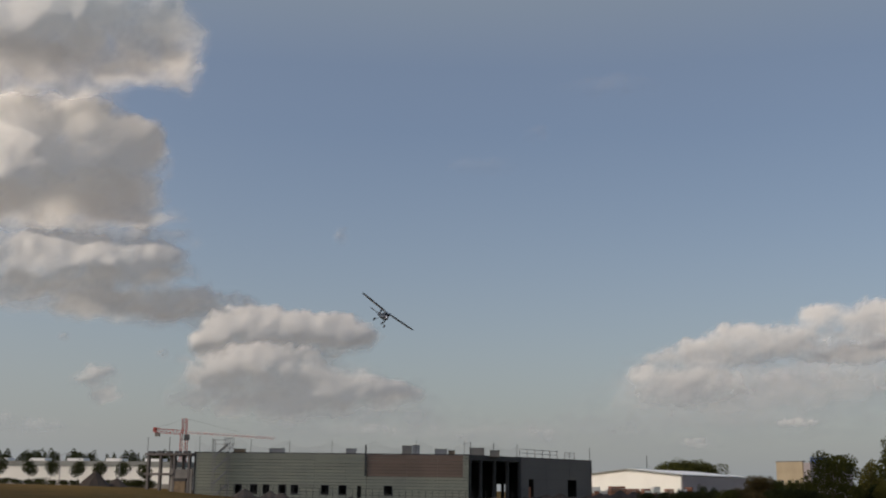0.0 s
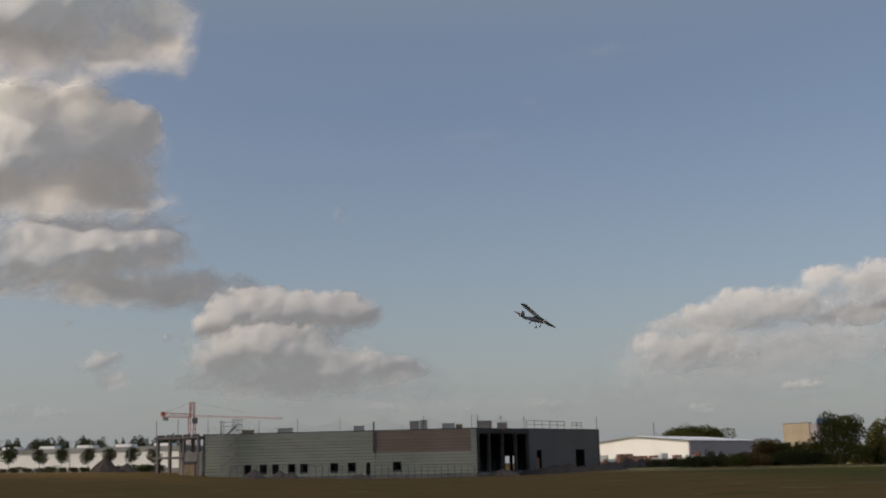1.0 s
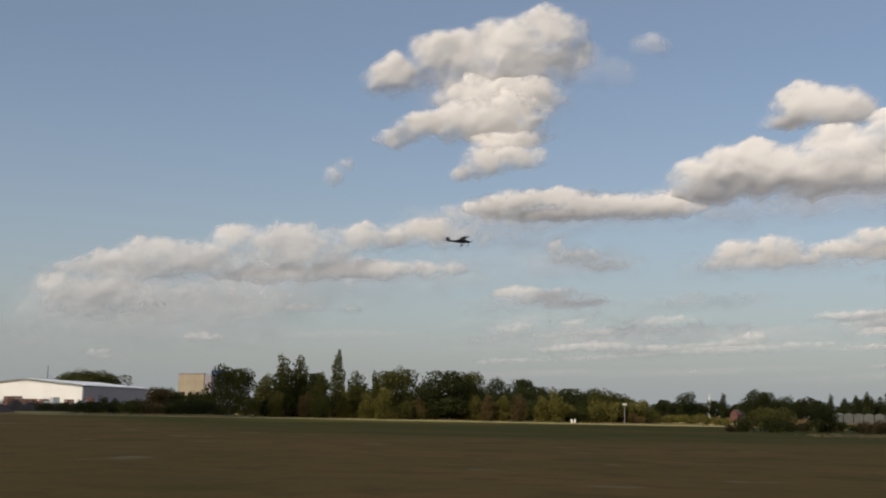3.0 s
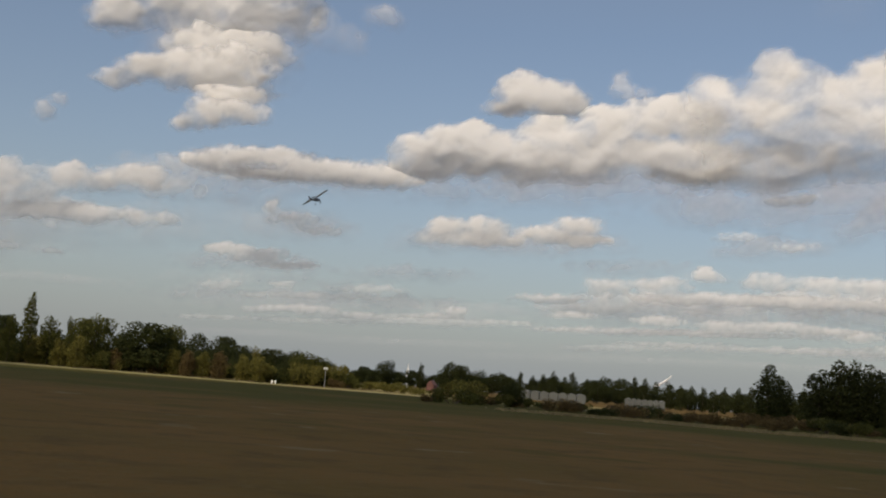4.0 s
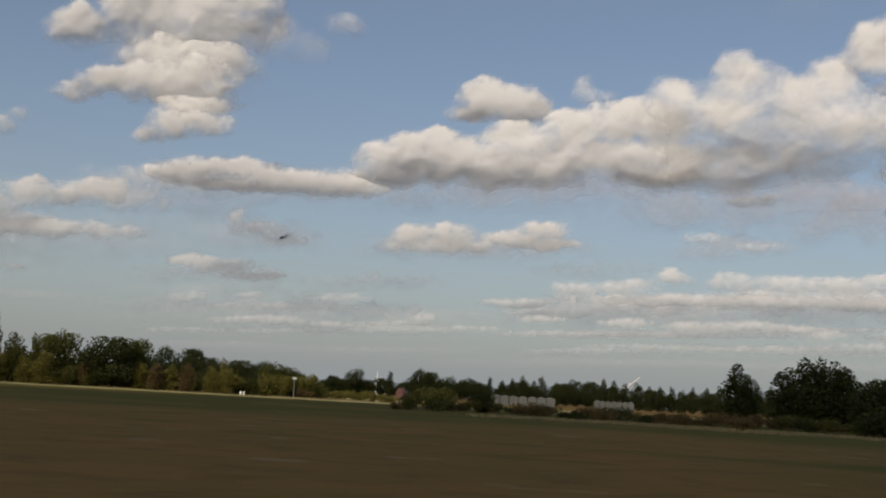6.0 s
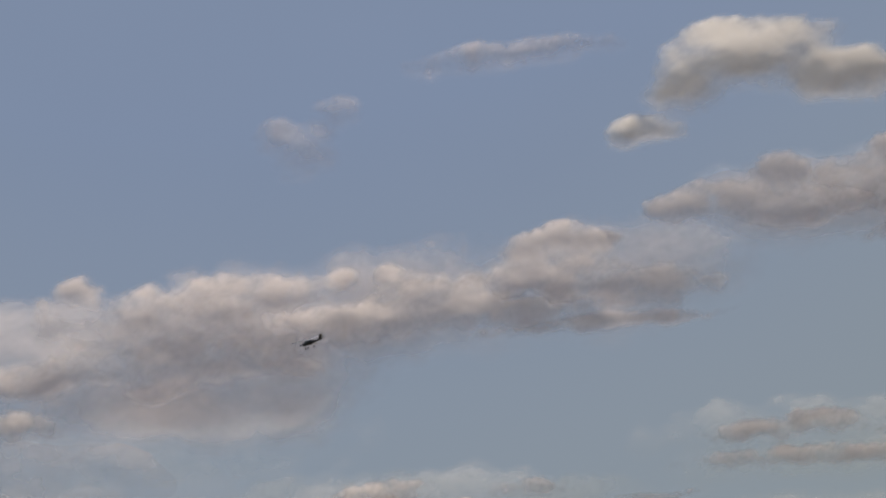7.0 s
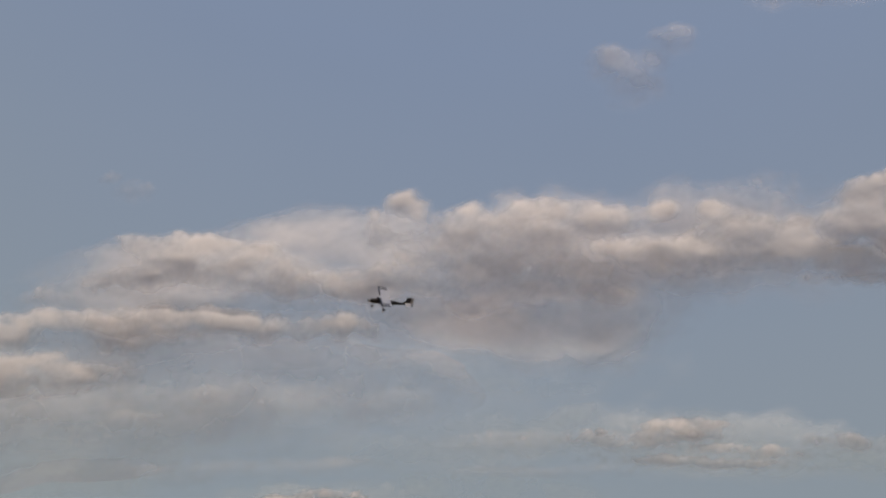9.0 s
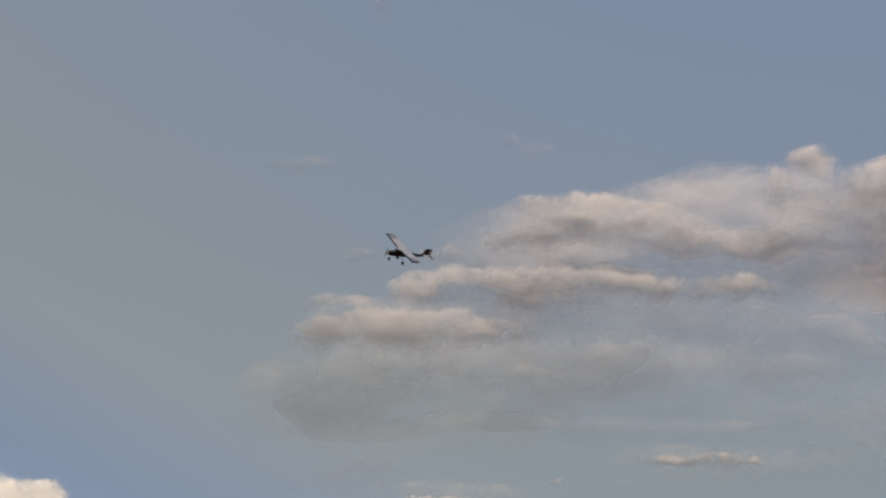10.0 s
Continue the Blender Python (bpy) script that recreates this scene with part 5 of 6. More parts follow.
def hall():
    s = lambda az: along(P1, P2, az)
    m, length = wall_frame(P1, P2, FLOOR_Z)
    wins = [(9.85, 9.53), (9.14, 8.80), (8.56, 8.25), (7.83, 7.48), (7.25, 6.90), (5.84, 5.47), (5.02, 4.64), (2.88, 2.48)]
    holes = [(s(a), s(b), 0.7, 2.1) for a, b in wins] + [(s(4.14), s(3.95), 0.0, 2.1)]
    b0, b1 = s(3.70), s(-0.85)
    # rows of 0.5 m panels; the brown ones hang on the upper half of the eastern bay
    def skin(x, z):
        return M["brown_panel"] if b0 < x < b1 and z > 3.5 else M["panel"]
    wall, m, length = panelled_wall("wall_north", P1, P2, FLOOR_Z, HALL_H, 14, holes, skin, "long hall wall clad in pale green-grey horizontal panels", 9, 0.022, (b0, b1))
    for a, b, lo, hi in holes[:-1]:
        w = thing("window", m @ pose((a + b) / 2, 0, lo), "unglazed window opening with a dark frame", "window", "hall windows", "structure")
        k = (b - a) / 2
        for n, l_, h_ in (("jamb", (-k, -.03, 0), (-k + .07, .2, hi - lo)), ("jamb", (k - .07, -.03, 0), (k, .2, hi - lo)), ("head", (-k, -.03, hi - lo - .07), (k, .2, hi - lo)), ("sill", (-k - .05, -.10, -.06), (k + .05, .2, 0.0))):
            box_part(n, l_, h_, M["dark_steel"] if n != "sill" else M["concrete"], w)
    apron = thing("apron", m, "pale rubble-strewn concrete strip along the hall's foot", "pavement", kind="structure")
    for k in range(16):
        box_part("slab", (length * k / 16 + .03, -2.6 - (k * 7 % 3) * .3, -1.0), (length * (k + 1) / 16 - .03, -.06, -.12 - (k * 5 % 3) * .05), M["concrete"], apron, bevel=.04)
    trim = thing("parapet_trim", m, "thin dark metal trim along the roof edge", "trim", kind="structure")
    box_part("capping", (-.05, -.08, HALL_H), (length + .05, .35, HALL_H + .14), M["dark_steel"], trim)
    pipe = thing("rainwater_post", m @ pose(s(3.76), -0.2, 0), "dark upright post against the hall wall", "post")
    box_part("post", (-.12, -.12, 3.6), (.12, .12, 8.6), M["dark_steel"], pipe)
    box_part("bracket", (-.18, -.05, 4.2), (.18, .2, 4.4), M["dark_steel"], pipe)
    for az in (11.0, 9.2, 7.4, 5.4, 1.4, -.9):
        net = thing("roof_edge_post", m @ pose(s(az), .4, HALL_H), "thin steel post carrying the roof safety net", "post", "roof edge posts")
        part("pole", add_rod(bmesh.new(), (0, 0, .0), (0, 0, 2.3), .035), M["dark_steel"], net)
        part("foot", add_box(bmesh.new(), (-.15, -.15, 0), (.15, .15, .06)), M["dark_steel"], net)
    # sagging net between posts
    bm = bmesh.new()
    xs = np.linspace(0, length, 60)
    for i in range(59):
        za, zb = (2.1 - 1.3 * math.sin(math.pi * (x / 7.5 % 1)) ** .8 for x in (xs[i], xs[i + 1]))
        for k in (0.25, .5, .75, 1.0):
            add_beam(bm, (xs[i], .45, HALL_H + .1 + za * k), (xs[i + 1], .45, HALL_H + .1 + zb * k), .02)
        add_beam(bm, (xs[i], .45, HALL_H + .1), (xs[i], .45, HALL_H + .1 + za), .02)
    net = thing("safety_net", m, "thin grey safety net along the roof edge", "net")
    part("mesh", bm, M["net"], net)


def hall_end():
    """The open loading bay and the dark end wall."""
    m, length = wall_frame(P2, P3, FLOOR_Z)
    s = lambda az: along(P2, P3, az)
    bay = s(-3.62)
    frame_ = thing("bay_frame", m, "open loading bay of concrete columns darkened for shade", "bay", kind="structure")
    # columns and lintel are darkened by colour, as if unlit
    for az in (-1.22, -1.75, -2.39, -3.01, -3.58):
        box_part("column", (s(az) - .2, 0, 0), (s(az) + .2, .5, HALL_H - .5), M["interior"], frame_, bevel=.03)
    box_part("lintel", (0, -.02, HALL_H - .75), (bay, .7, HALL_H + .1), M["interior"], frame_, "lintel over the bay, darkened for shade")
    holes = [(s(-3.97) - bay, s(-4.21) - bay, 0, 3.6), (s(-5.80) - bay, s(-6.22) - bay, .2, 3.4)]
    pa = P2 + (P3 - P2) * (bay / length)
    wall, mw, lw = panelled_wall("wall_east", pa, P3, FLOOR_Z, HALL_H, 4, holes, lambda x, z: M["grey_panel"], "plain dark grey end wall of the hall", 3, 0.006)
    trim = thing("end_trim", mw, "dark metal trim along the end wall", "trim", kind="structure")
    box_part("capping", (0, -.06, HALL_H), (lw, .3, HALL_H + .14), M["dark_steel"], trim)
    door = thing("site_door", mw @ pose(holes[0][0], .1, 0), "rusty brown half-open site door", "door")
    box_part("leaf", (0, 0, 0), ((holes[0][1] - holes[0][0]) * .5, .08, 2.2), M["brick"], door)
    rails = thing("roof_railing", mw @ pose(lw * .05, 1.2, HALL_H + .1), "white steel guard rails on the hall roof", "railing")
    w = lw * .52
    for k in range(6):
        box_part("post", (w * k / 5 - .05, -.05, 0), (w * k / 5 + .05, .05, 1.5), M["steel"], rails)
    for z in (.8, 1.45):
        beam_part("rail", (0, 0, z), (w, 0, z - .1), .09, M["steel"], rails)
    rails2 = thing("roof_railing", mw @ pose(lw * .68, 1.2, HALL_H + .1), "white steel guard rails on the hall roof", "railing")
    for k in range(3):
        box_part("post", (k * 1.6 - .05, -.05, 0), (k * 1.6 + .05, .05, 1.3), M["steel"], rails2)
    for z in (.7, 1.25):
        beam_part("rail", (0, 0, z), (3.2, 0, z), .09, M["steel"], rails2)
    for az in (-1.3, -2.4, -3.5):
        pe = thing("roof_edge_post", m @ pose(s(az), .4, HALL_H + .1), "thin steel post carrying the roof safety net", "post", "roof edge posts")
        part("pole", add_rod(bmesh.new(), (0, 0, 0), (0, 0, 2.1), .05), M["dark_steel"], pe)
        part("foot", add_box(bmesh.new(), (-.15, -.15, -.02), (.15, .15, .06)), M["dark_steel"], pe)
    bm = bmesh.new()
    xs = np.linspace(0, bay, 24)
    for i in range(23):
        za, zb = (2.1 - 1.1 * math.sin(math.pi * (x / bay * 2 % 1)) ** .8 for x in (xs[i], xs[i + 1]))
        for k in (.35, .7, 1.0):
            add_beam(bm, (xs[i], .45, HALL_H + .15 + za * k), (xs[i + 1], .45, HALL_H + .15 + zb * k), .02)
        add_beam(bm, (xs[i], .45, HALL_H + .15), (xs[i], .45, HALL_H + .15 + za), .02)
    part("mesh", bm, M["net"], thing("safety_net", m, "thin grey safety net along the roof edge", "net"))
    post = thing("roof_edge_post", mw @ pose(lw - .2, .3, HALL_H), "thin steel post on the roof corner", "post", "roof edge posts")
    part("pole", add_rod(bmesh.new(), (0, 0, 0), (0, 0, 2.4), .05), M["dark_steel"], post)
    for k in range(7):
        heap(at(-3.6 - k * .62, 204 - k * .6), 2.6 + (k * 37 % 5) * .3, 1.0 + (k * 53 % 4) * .22, "soil", "dark heap of rubble and soil by the hall")
    for k in range(12):
        heap(at(-7.6 - k * .62, 232), 3.4, 1.2 + (k * 29 % 5) * .2, "soil", "dark overgrown soil bank before the shed")
    for t in (.25, .55):
        heap((P2 + (P3 - P2) * t * .8) + Vector((-.4, -3.5, 0)), 3.4 - t * 2, 1.3, "sand", "pale heap of sand before the loading bay")


def heap(p, r, h, mat, label):
    bm = bmesh.new()
    bmesh.ops.create_cone(bm, cap_ends=False, segments=22, radius1=r, radius2=.05, depth=h, matrix=Matrix.Translation((0, 0, h / 2)))
    bmesh.ops.subdivide_edges(bm, edges=bm.edges[:], cuts=2, use_grid_fill=True)
    for v in bm.verts:
        k = noise.noise(v.co * 1.1 + Vector((p[0], p[1], 0)))
        f = 1 + .22 * k
        v.co.x, v.co.y, v.co.z = v.co.x * f, v.co.y * f, max(-.2, v.co.z * (1 + .25 * k) - .04)
    ob = part("mound", bm, M[mat], None, smooth=True)
    ob.matrix_basis = Matrix.Translation((p[0], p[1], float(ground_z(p[0], p[1]))))
    return tagged(ob, label, "heap")


def hall_shell():
    """Floor, roof and the hidden sides that close the hall."""
    for nm, a, b in (("wall_south", P3, PB), ("wall_west", PB, P1)):
        m, ln = wall_frame(a, b, FLOOR_Z)
        w = thing(nm, m, "plain concrete rear wall of the hall", "wall", kind="structure")
        cuts = [along(a, b, az) for az in (-3.0, -2.82, -2.66, -2.46)] if nm == "wall_south" else []
        edges = [0.0] + sorted(cuts) + [ln]
        for k in range(0, len(edges), 2):
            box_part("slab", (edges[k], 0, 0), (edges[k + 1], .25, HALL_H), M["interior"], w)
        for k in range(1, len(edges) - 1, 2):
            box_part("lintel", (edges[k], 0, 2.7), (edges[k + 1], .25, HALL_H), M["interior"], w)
    for nm, z, t, mat, lab in (("floor", FLOOR_Z - 1.2, 1.25, "concrete", "bare concrete floor slab of the hall"), ("roof_deck", FLOOR_Z + HALL_H - .5, .45, "roof_grey", "flat grey roof of the hall")):
        q = [P1, P2, P3, PB]
        c = (P1 + P3) / 2
        q = [v + (c - v) * .012 for v in q]
        vs = [(v.x, v.y, z) for v in q] + [(v.x, v.y, z + t) for v in q]
        fs = [(3, 2, 1, 0), (4, 5, 6, 7)] + [(i, (i + 1) % 4, 4 + (i + 1) % 4, 4 + i) for i in range(4)]
        tagged(mesh_object(nm, vs, fs, M[mat]), lab, "slab", kind="structure")
    # plant and pallets left on the roof
    m, ln = wall_frame(P1, P2, FLOOR_Z + HALL_H)
    s = lambda az: along(P1, P2, az)
    for az, y, w, h, mat, lab in ((9.9, 3, 1.8, .7, "wood", "stack of boards on the flat roof"), (8.1, 2.5, 2.4, .8, "steel", "pallet of roofing material"), (4.6, 3, 1.6, .9, "steel", "pallet of roofing material"),
                                  (1.95, 4, 1.5, 1.5, "concrete", "pale air shaft on the flat roof"), (1.5, 4, 1.1, 1.6, "steel", "grey air shaft on the flat roof"), (.3, 4, 2.0, 1.0, "steel", "pallet of roofing material"), (-.2, 5, 1.0, .8, "wood", "stack of boards on the flat roof"),
                                  (-1.45, 4, 2.4, 1.25, "concrete", "grey air shaft on the flat roof"), (-2.3, 5, 1.6, .9, "concrete", "grey air shaft on the flat roof")):
        ob = thing("roof_unit", m @ pose(s(az), y, 0), lab, "roof unit")
        box_part("casing", (-w / 2, -.6, -.05), (w / 2, .6, h), M[mat], ob, bevel=.04)
        box_part("lid", (-w / 2 - .06, -.66, h), (w / 2 + .06, .66, h + .08), M["roof_grey"], ob)
        box_part("skid", (-w / 2, -.5, -.12), (w / 2, -.3, -.05), M["wood"], ob)


def stair_tower():
    m, ln = wall_frame(P1, P2, FLOOR_Z)
    x = along(P1, P2, 10.75)
    ob = thing("stair_tower", m @ pose(x, -2.2, -.3), "steel scaffold stair tower against the hall", "scaffold")
    for a in (0, 2.4):
        for b in (0, 1.4):
            part("standard", add_rod(bmesh.new(), (a, b, 0), (a, b, 9.6), .07), M["steel"], ob)
    for k in range(4):
        z = k * 2.2
        fl = thing_part("flight", ob)
        part("stringer", add_beam(bmesh.new(), (0.1, .2, z + .2), (2.3, .2, z + 2.2), .16), M["steel"], fl)
        part("stringer", add_beam(bmesh.new(), (0.1, 1.0, z + .2), (2.3, 1.0, z + 2.2), .16), M["steel"], fl)
        bm = bmesh.new()
        for i in range(9):
            add_box(bm, (.1 + i * .25, .2, z + .3 + i * .22), (.36 + i * .25, 1.0, z + .34 + i * .22))
        part("treads", bm, M["steel"], fl)
        part("ledger", add_beam(bmesh.new(), (0, 0, z + 2.1), (2.4, 0, z + 2.1), .08), M["steel"], ob)
    part("guard", add_beam(bmesh.new(), (0, 0, 9.4), (2.4, 0, 9.4), .08), M["steel"], ob)
    cage = thing_part("ladder_cage", ob)
    rim = [(1.9 + .85 * math.cos(2 * math.pi * k / 12), 2.6 + .85 * math.sin(2 * math.pi * k / 12)) for k in range(12)]
    for x, y in rim:
        part("bar", add_rod(bmesh.new(), (x, y, 7.3), (x, y, 9.9), .04, None, 6), M["steel"], cage)
    for z in (8.2, 9.0, 9.8):
        bm = bmesh.new()
        for (x0, y0), (x1, y1) in zip(rim, rim[1:] + rim[:1]):
            add_beam(bm, (x0, y0, z), (x1, y1, z), .06)
        part("hoop", bm, M["steel"], cage)


def thing_part(name, parent):
    ob = new(name)
    ob.parent = parent
    return ob


def concrete_frame():
    """The unfinished bay of bare columns and slabs at the hall's western end."""
    a, b = at(13.89, 211), at(11.9, 205)
    m, ln = wall_frame(a, b, FLOOR_Z + .3)
    ob = thing("concrete_frame", m, "bare concrete frame of an unfinished building bay", "frame", kind="structure")
    for x in (.2, ln * .30, ln * .62, ln * .95):
        for y in (0, 6):
            box_part("column", (x - .22, y, -1.2), (x + .22, y + .45, 6.4), M["grey_panel"], ob)
    box_part("roof_slab", (-.3, -.3, 6.4), (ln + .2, 7, 6.75), M["grey_panel"], ob)
    box_part("floor_slab", (-.6, -.2, 3.1), (ln * .62, 6, 3.45), M["grey_panel"], ob)
    box_part("infill_wall", (ln * .55, .1, 0), (ln + .3, .35, 4.1), M["concrete"], ob)
    box_part("shutter", (ln * .66, -.1, 0), (ln * .9, .1, 2.1), M["wood"], ob, "raw wooden shuttering board")
    box_part("lintel", (ln * .64, -.12, 2.1), (ln * .92, .1, 2.6), M["interior"], ob)
    for x in (0, ln * .5):
        part("guard_post", add_rod(bmesh.new(), (x, 0, 6.7), (x, 0, 9.5), .05), M["dark_steel"], ob)
    for k in range(5):
        part("parapet_block", add_box(bmesh.new(), (k * ln / 5, .2, 6.75), (k * ln / 5 + ln * .12, .8, 7.1)), M["dark_steel"], ob)


def lattice_boom(bm_a, bm_b, start, end, w, n):
    """A square lattice: longerons in one mesh, bracing in the other."""
    a, b = Vector(start), Vector(end)
    d = (b - a).normalized()
    side = d.cross(Vector((0, 0, 1)) if abs(d.z) < .9 else Vector((0, 1, 0))).normalized() * w / 2
    up = side.cross(d).normalized() * w / 2
    cs = [side + up, side - up, -side - up, -side + up]
    for c in cs:
        add_beam(bm_a, a + c, b + c, w * .11)
    for i in range(n):
        p, q = a + (b - a) * (i / n), a + (b - a) * ((i + 1) / n)
        for k in range(4):
            add_beam(bm_b, p + cs[k], q + cs[(k + 1) % 4], w * .065)
            add_beam(bm_b, p + cs[k], p + cs[(k + 1) % 4], w * .065)


def crane():
    p = stand(12.28, 330)
    jib_dir = (at(8.1, 322) - at(12.28, 330))
    ob = thing("tower_crane", Matrix.Translation(p) @ pose(0, 0, 0, 0, 0, math.degrees(math.atan2(jib_dir.y, jib_dir.x))), "red and white lattice tower crane behind the hall", "crane")
    H = EYE + 330 * math.tan(radians(2.40)) - p.z
    top = EYE + 330 * math.tan(radians(3.08)) - p.z
    L, CL = jib_dir.length, 8.4

    def boom(name, a, b, w, n, m1, m2):
        b1, b2 = bmesh.new(), bmesh.new()
        lattice_boom(b1, b2, a, b, w, n)
        o = part(name, b1, M[m1], ob)
        part("bracing", b2, M[m2], o)

    boom("mast", (0, 0, 0), (0, 0, H), 1.5, 11, "red", "white_paint")
    boom("tower_head", (0, 0, H), (0, 0, top), 1.1, 4, "red", "red")
    boom("jib", (0.7, 0, H + .2), (L, 0, H - 1.2), 0.62, 30, "white_paint", "red")
    boom("counter_jib", (-.7, 0, H + .2), (-CL, 0, H + .7), 1.1, 6, "red", "red")
    box_part("counterweight", (-CL + .3, -.5, H - .9), (-CL + 1.5, .5, H + .1), M["concrete"], ob)
    box_part("winch", (-CL - .3, -.4, H + .3), (-CL + .6, .4, H + 1.5), M["red"], ob, "bright red winch housing")
    box_part("cab", (.6, -1.5, H - 1.9), (1.7, -.4, H - .4), M["dark_steel"], ob)
    beam_part("tie_rod", (0, 0, top), (L * .6, 0, H + .5), .035, M["dark_steel"], ob)
    beam_part("tie_rod", (0, 0, top), (-CL + .5, 0, H + 1.2), .035, M["dark_steel"], ob)
    beam_part("hoist_rope", (4.5, 0, H - .6), (4.5, 0, H - 5), .08, M["dark_steel"], ob)
    box_part("hook_block", (4.2, -.2, H - 5.6), (4.8, .2, H - 5), M["dark_steel"], ob)


def white_hall():
    """The long white hall with a grey roof band in the west."""
    a, b = at(23.5, 322), at(12.6, 285)
    m, ln = wall_frame(a, b, 1.5)
    ob = thing("white_hall", m, "long low white industrial hall with a grey roof band", "building")
    n = 12
    for k in range(n):
        box_part("siding", (ln * k / n + .02, 0, 0), (ln * (k + 1) / n - .02, .3, 4.4), M["white_wall"], ob)
    box_part("roof_band", (-.2, -.15, 4.4), (ln + .2, 20, 5.6), M["roof_grey"], ob, "grey roof band")
    box_part("body", (.1, .3, -1), (ln - .1, 20, 4.35), M["white_wall"], ob)
    box_part("plinth", (0, -.05, -1), (ln, .35, .5), M["concrete"], ob)
    for k in range(6):
        x = ln * (.12 + .15 * k)
        box_part("skylight", (x, 2, 5.6), (x + 4.2, 5, 6.3), M["roof_white"], ob, "bright white roof light")
    for az, r in ((17.7, 262), (15.1, 264), (20.9, 262)):
        p = stand(az, r)
        lamp = thing("street_lamp", Matrix.Translation(p), "slim grey street lamp on a tall post", "lamp", "street lamps")
        part("post", add_rod(bmesh.new(), (0, 0, 0), (0, 0, 6.2), .10, .07), M["steel"], lamp)
        beam_part("arm", (0, 0, 6.15), (1.3, 0, 6.35), .08, M["steel"], lamp)
        box_part("head", (1.0, -.15, 6.28), (1.8, .15, 6.42), M["steel"], lamp, bevel=.03)
    for az, r, w, h in ((16.15, 228, 3.0, 2.7), (15.2, 230, 2.3, 1.6), (9.4, 194, 2.4, 1.5), (8.2, 193, 2.2, 1.3), (7.7, 192, 1.8, 1.0), (4.4, 190, 2.2, .8)):
        heap(at(az, r), w, h, "soil" if az > 12 else "sand", "dark conical heap of topsoil" if az > 12 else "low heap of sand before the hall")


def shed():
    """The white gabled shed with a bright roof."""
    a, c, e = at(-6.4, 306), at(-11.08, 274), at(-14.07, 312)
    m, ln = wall_frame(a, c, .1)
    ob = thing("gabled_shed", m, "white metal shed with a low gable and bright roof", "building")
    inv = m.inverted()
    depth = (inv @ Vector((e.x, e.y, .1)))
    h0, h1 = 5.1, 6.5

    def slab(name, pts, mat, lab=""):
        nrm = (Vector(pts[1]) - Vector(pts[0])).cross(Vector(pts[2]) - Vector(pts[0])).normalized() * .2
        k = len(pts)
        vs = [Vector(p) for p in pts] + [Vector(p) + nrm for p in pts]
        fs = [tuple(range(k)), tuple(range(2 * k - 1, k - 1, -1))] + [(i, (i + 1) % k, k + (i + 1) % k, k + i) for i in range(k)]
        return mesh_object(name, vs, fs, M[mat], ob, lab)

    D = Vector((depth.x - ln, depth.y, 0))
    g = [Vector((0, 0, 0)), Vector((ln, 0, 0)), Vector((ln, 0, h0)), Vector((ln * .5, 0, h1)), Vector((0, 0, h0))]
    slab("gable_wall", g, "white_wall", "white gable wall")
    slab("gable_wall", [p + D for p in g], "white_wall")
    # side walls: darker copy of the gable's siding, standing in for shade
    slab("side_wall", [g[1], g[1] + D, g[2] + D, g[2]], "shaded_wall", "side wall toned grey for shade")
    slab("side_wall", [g[0], g[0] + D, g[4] + D, g[4]], "shaded_wall")
    up = Vector((0, 0, .22))
    ov = D.normalized() * .5
    slab("roof_slope", [g[2] - ov + up + Vector((.4, 0, -.1)), g[2] + D + ov + up + Vector((.4, 0, -.1)), g[3] + D + ov + up, g[3] - ov + up], "roof_white", "bright white roof slope")
    slab("roof_slope", [g[4] - ov + up + Vector((-.4, 0, -.1)), g[4] + D + ov + up + Vector((-.4, 0, -.1)), g[3] + D + ov + up, g[3] - ov + up], "roof_white", "bright white roof slope")
    beam_part("verge", g[4] - ov + up, g[3] - ov + up, .3, M["roof_grey"], ob)
    beam_part("verge", g[3] - ov + up, g[2] - ov + up, .3, M["roof_grey"], ob)
    for k in range(4):
        x = ln * (.58 + .1 * k)
        box_part("window", (x, -.12, 2.1), (x + 1.1, -.02, 3.1), M["glass"], ob)
        box_part("frame", (x - .1, -.16, 1.95), (x + 1.2, -.1, 2.1), M["steel"], ob)
    mast = thing("aerial_mast", Matrix.Translation(stand(-9.5, 310)), "thin dark aerial mast behind the shed", "mast")
    part("pole", add_rod(bmesh.new(), (0, 0, 0), (0, 0, 10.6), .16, .08), M["dark_steel"], mast)
    beam_part("stay", (0, 0, 8.4), (2.6, 0, 6.6), .07, M["dark_steel"], mast)
    rng = np.random.default_rng(3)
    for k in range(30):
        az = -7.0 - (k * .115 if k < 26 else 3.2 + (k - 25) * .3)
        p = stand(az, 246 + float(rng.uniform(-9, 9)))
        pale = k % 3 == 1
        st = thing("brick_pallet", Matrix.Translation(p) @ pose(0, 0, 0, 0, 0, float(rng.uniform(-30, 30))), "pallet of blocks wrapped in white film" if pale else "pallet of stacked red-brown bricks", "pallet", "brick pallets")
        for lay in range(int(rng.integers(3, 7))):
            box_part("layer", (-.75, -.6, .15 + lay * .42), (.75, .6, .15 + lay * .42 + .39), M["white_wall"] if pale else M["brick"], st, bevel=.03)
        box_part("pallet_base", (-.8, -.65, 0), (.8, .65, .14), M["wood"], st)


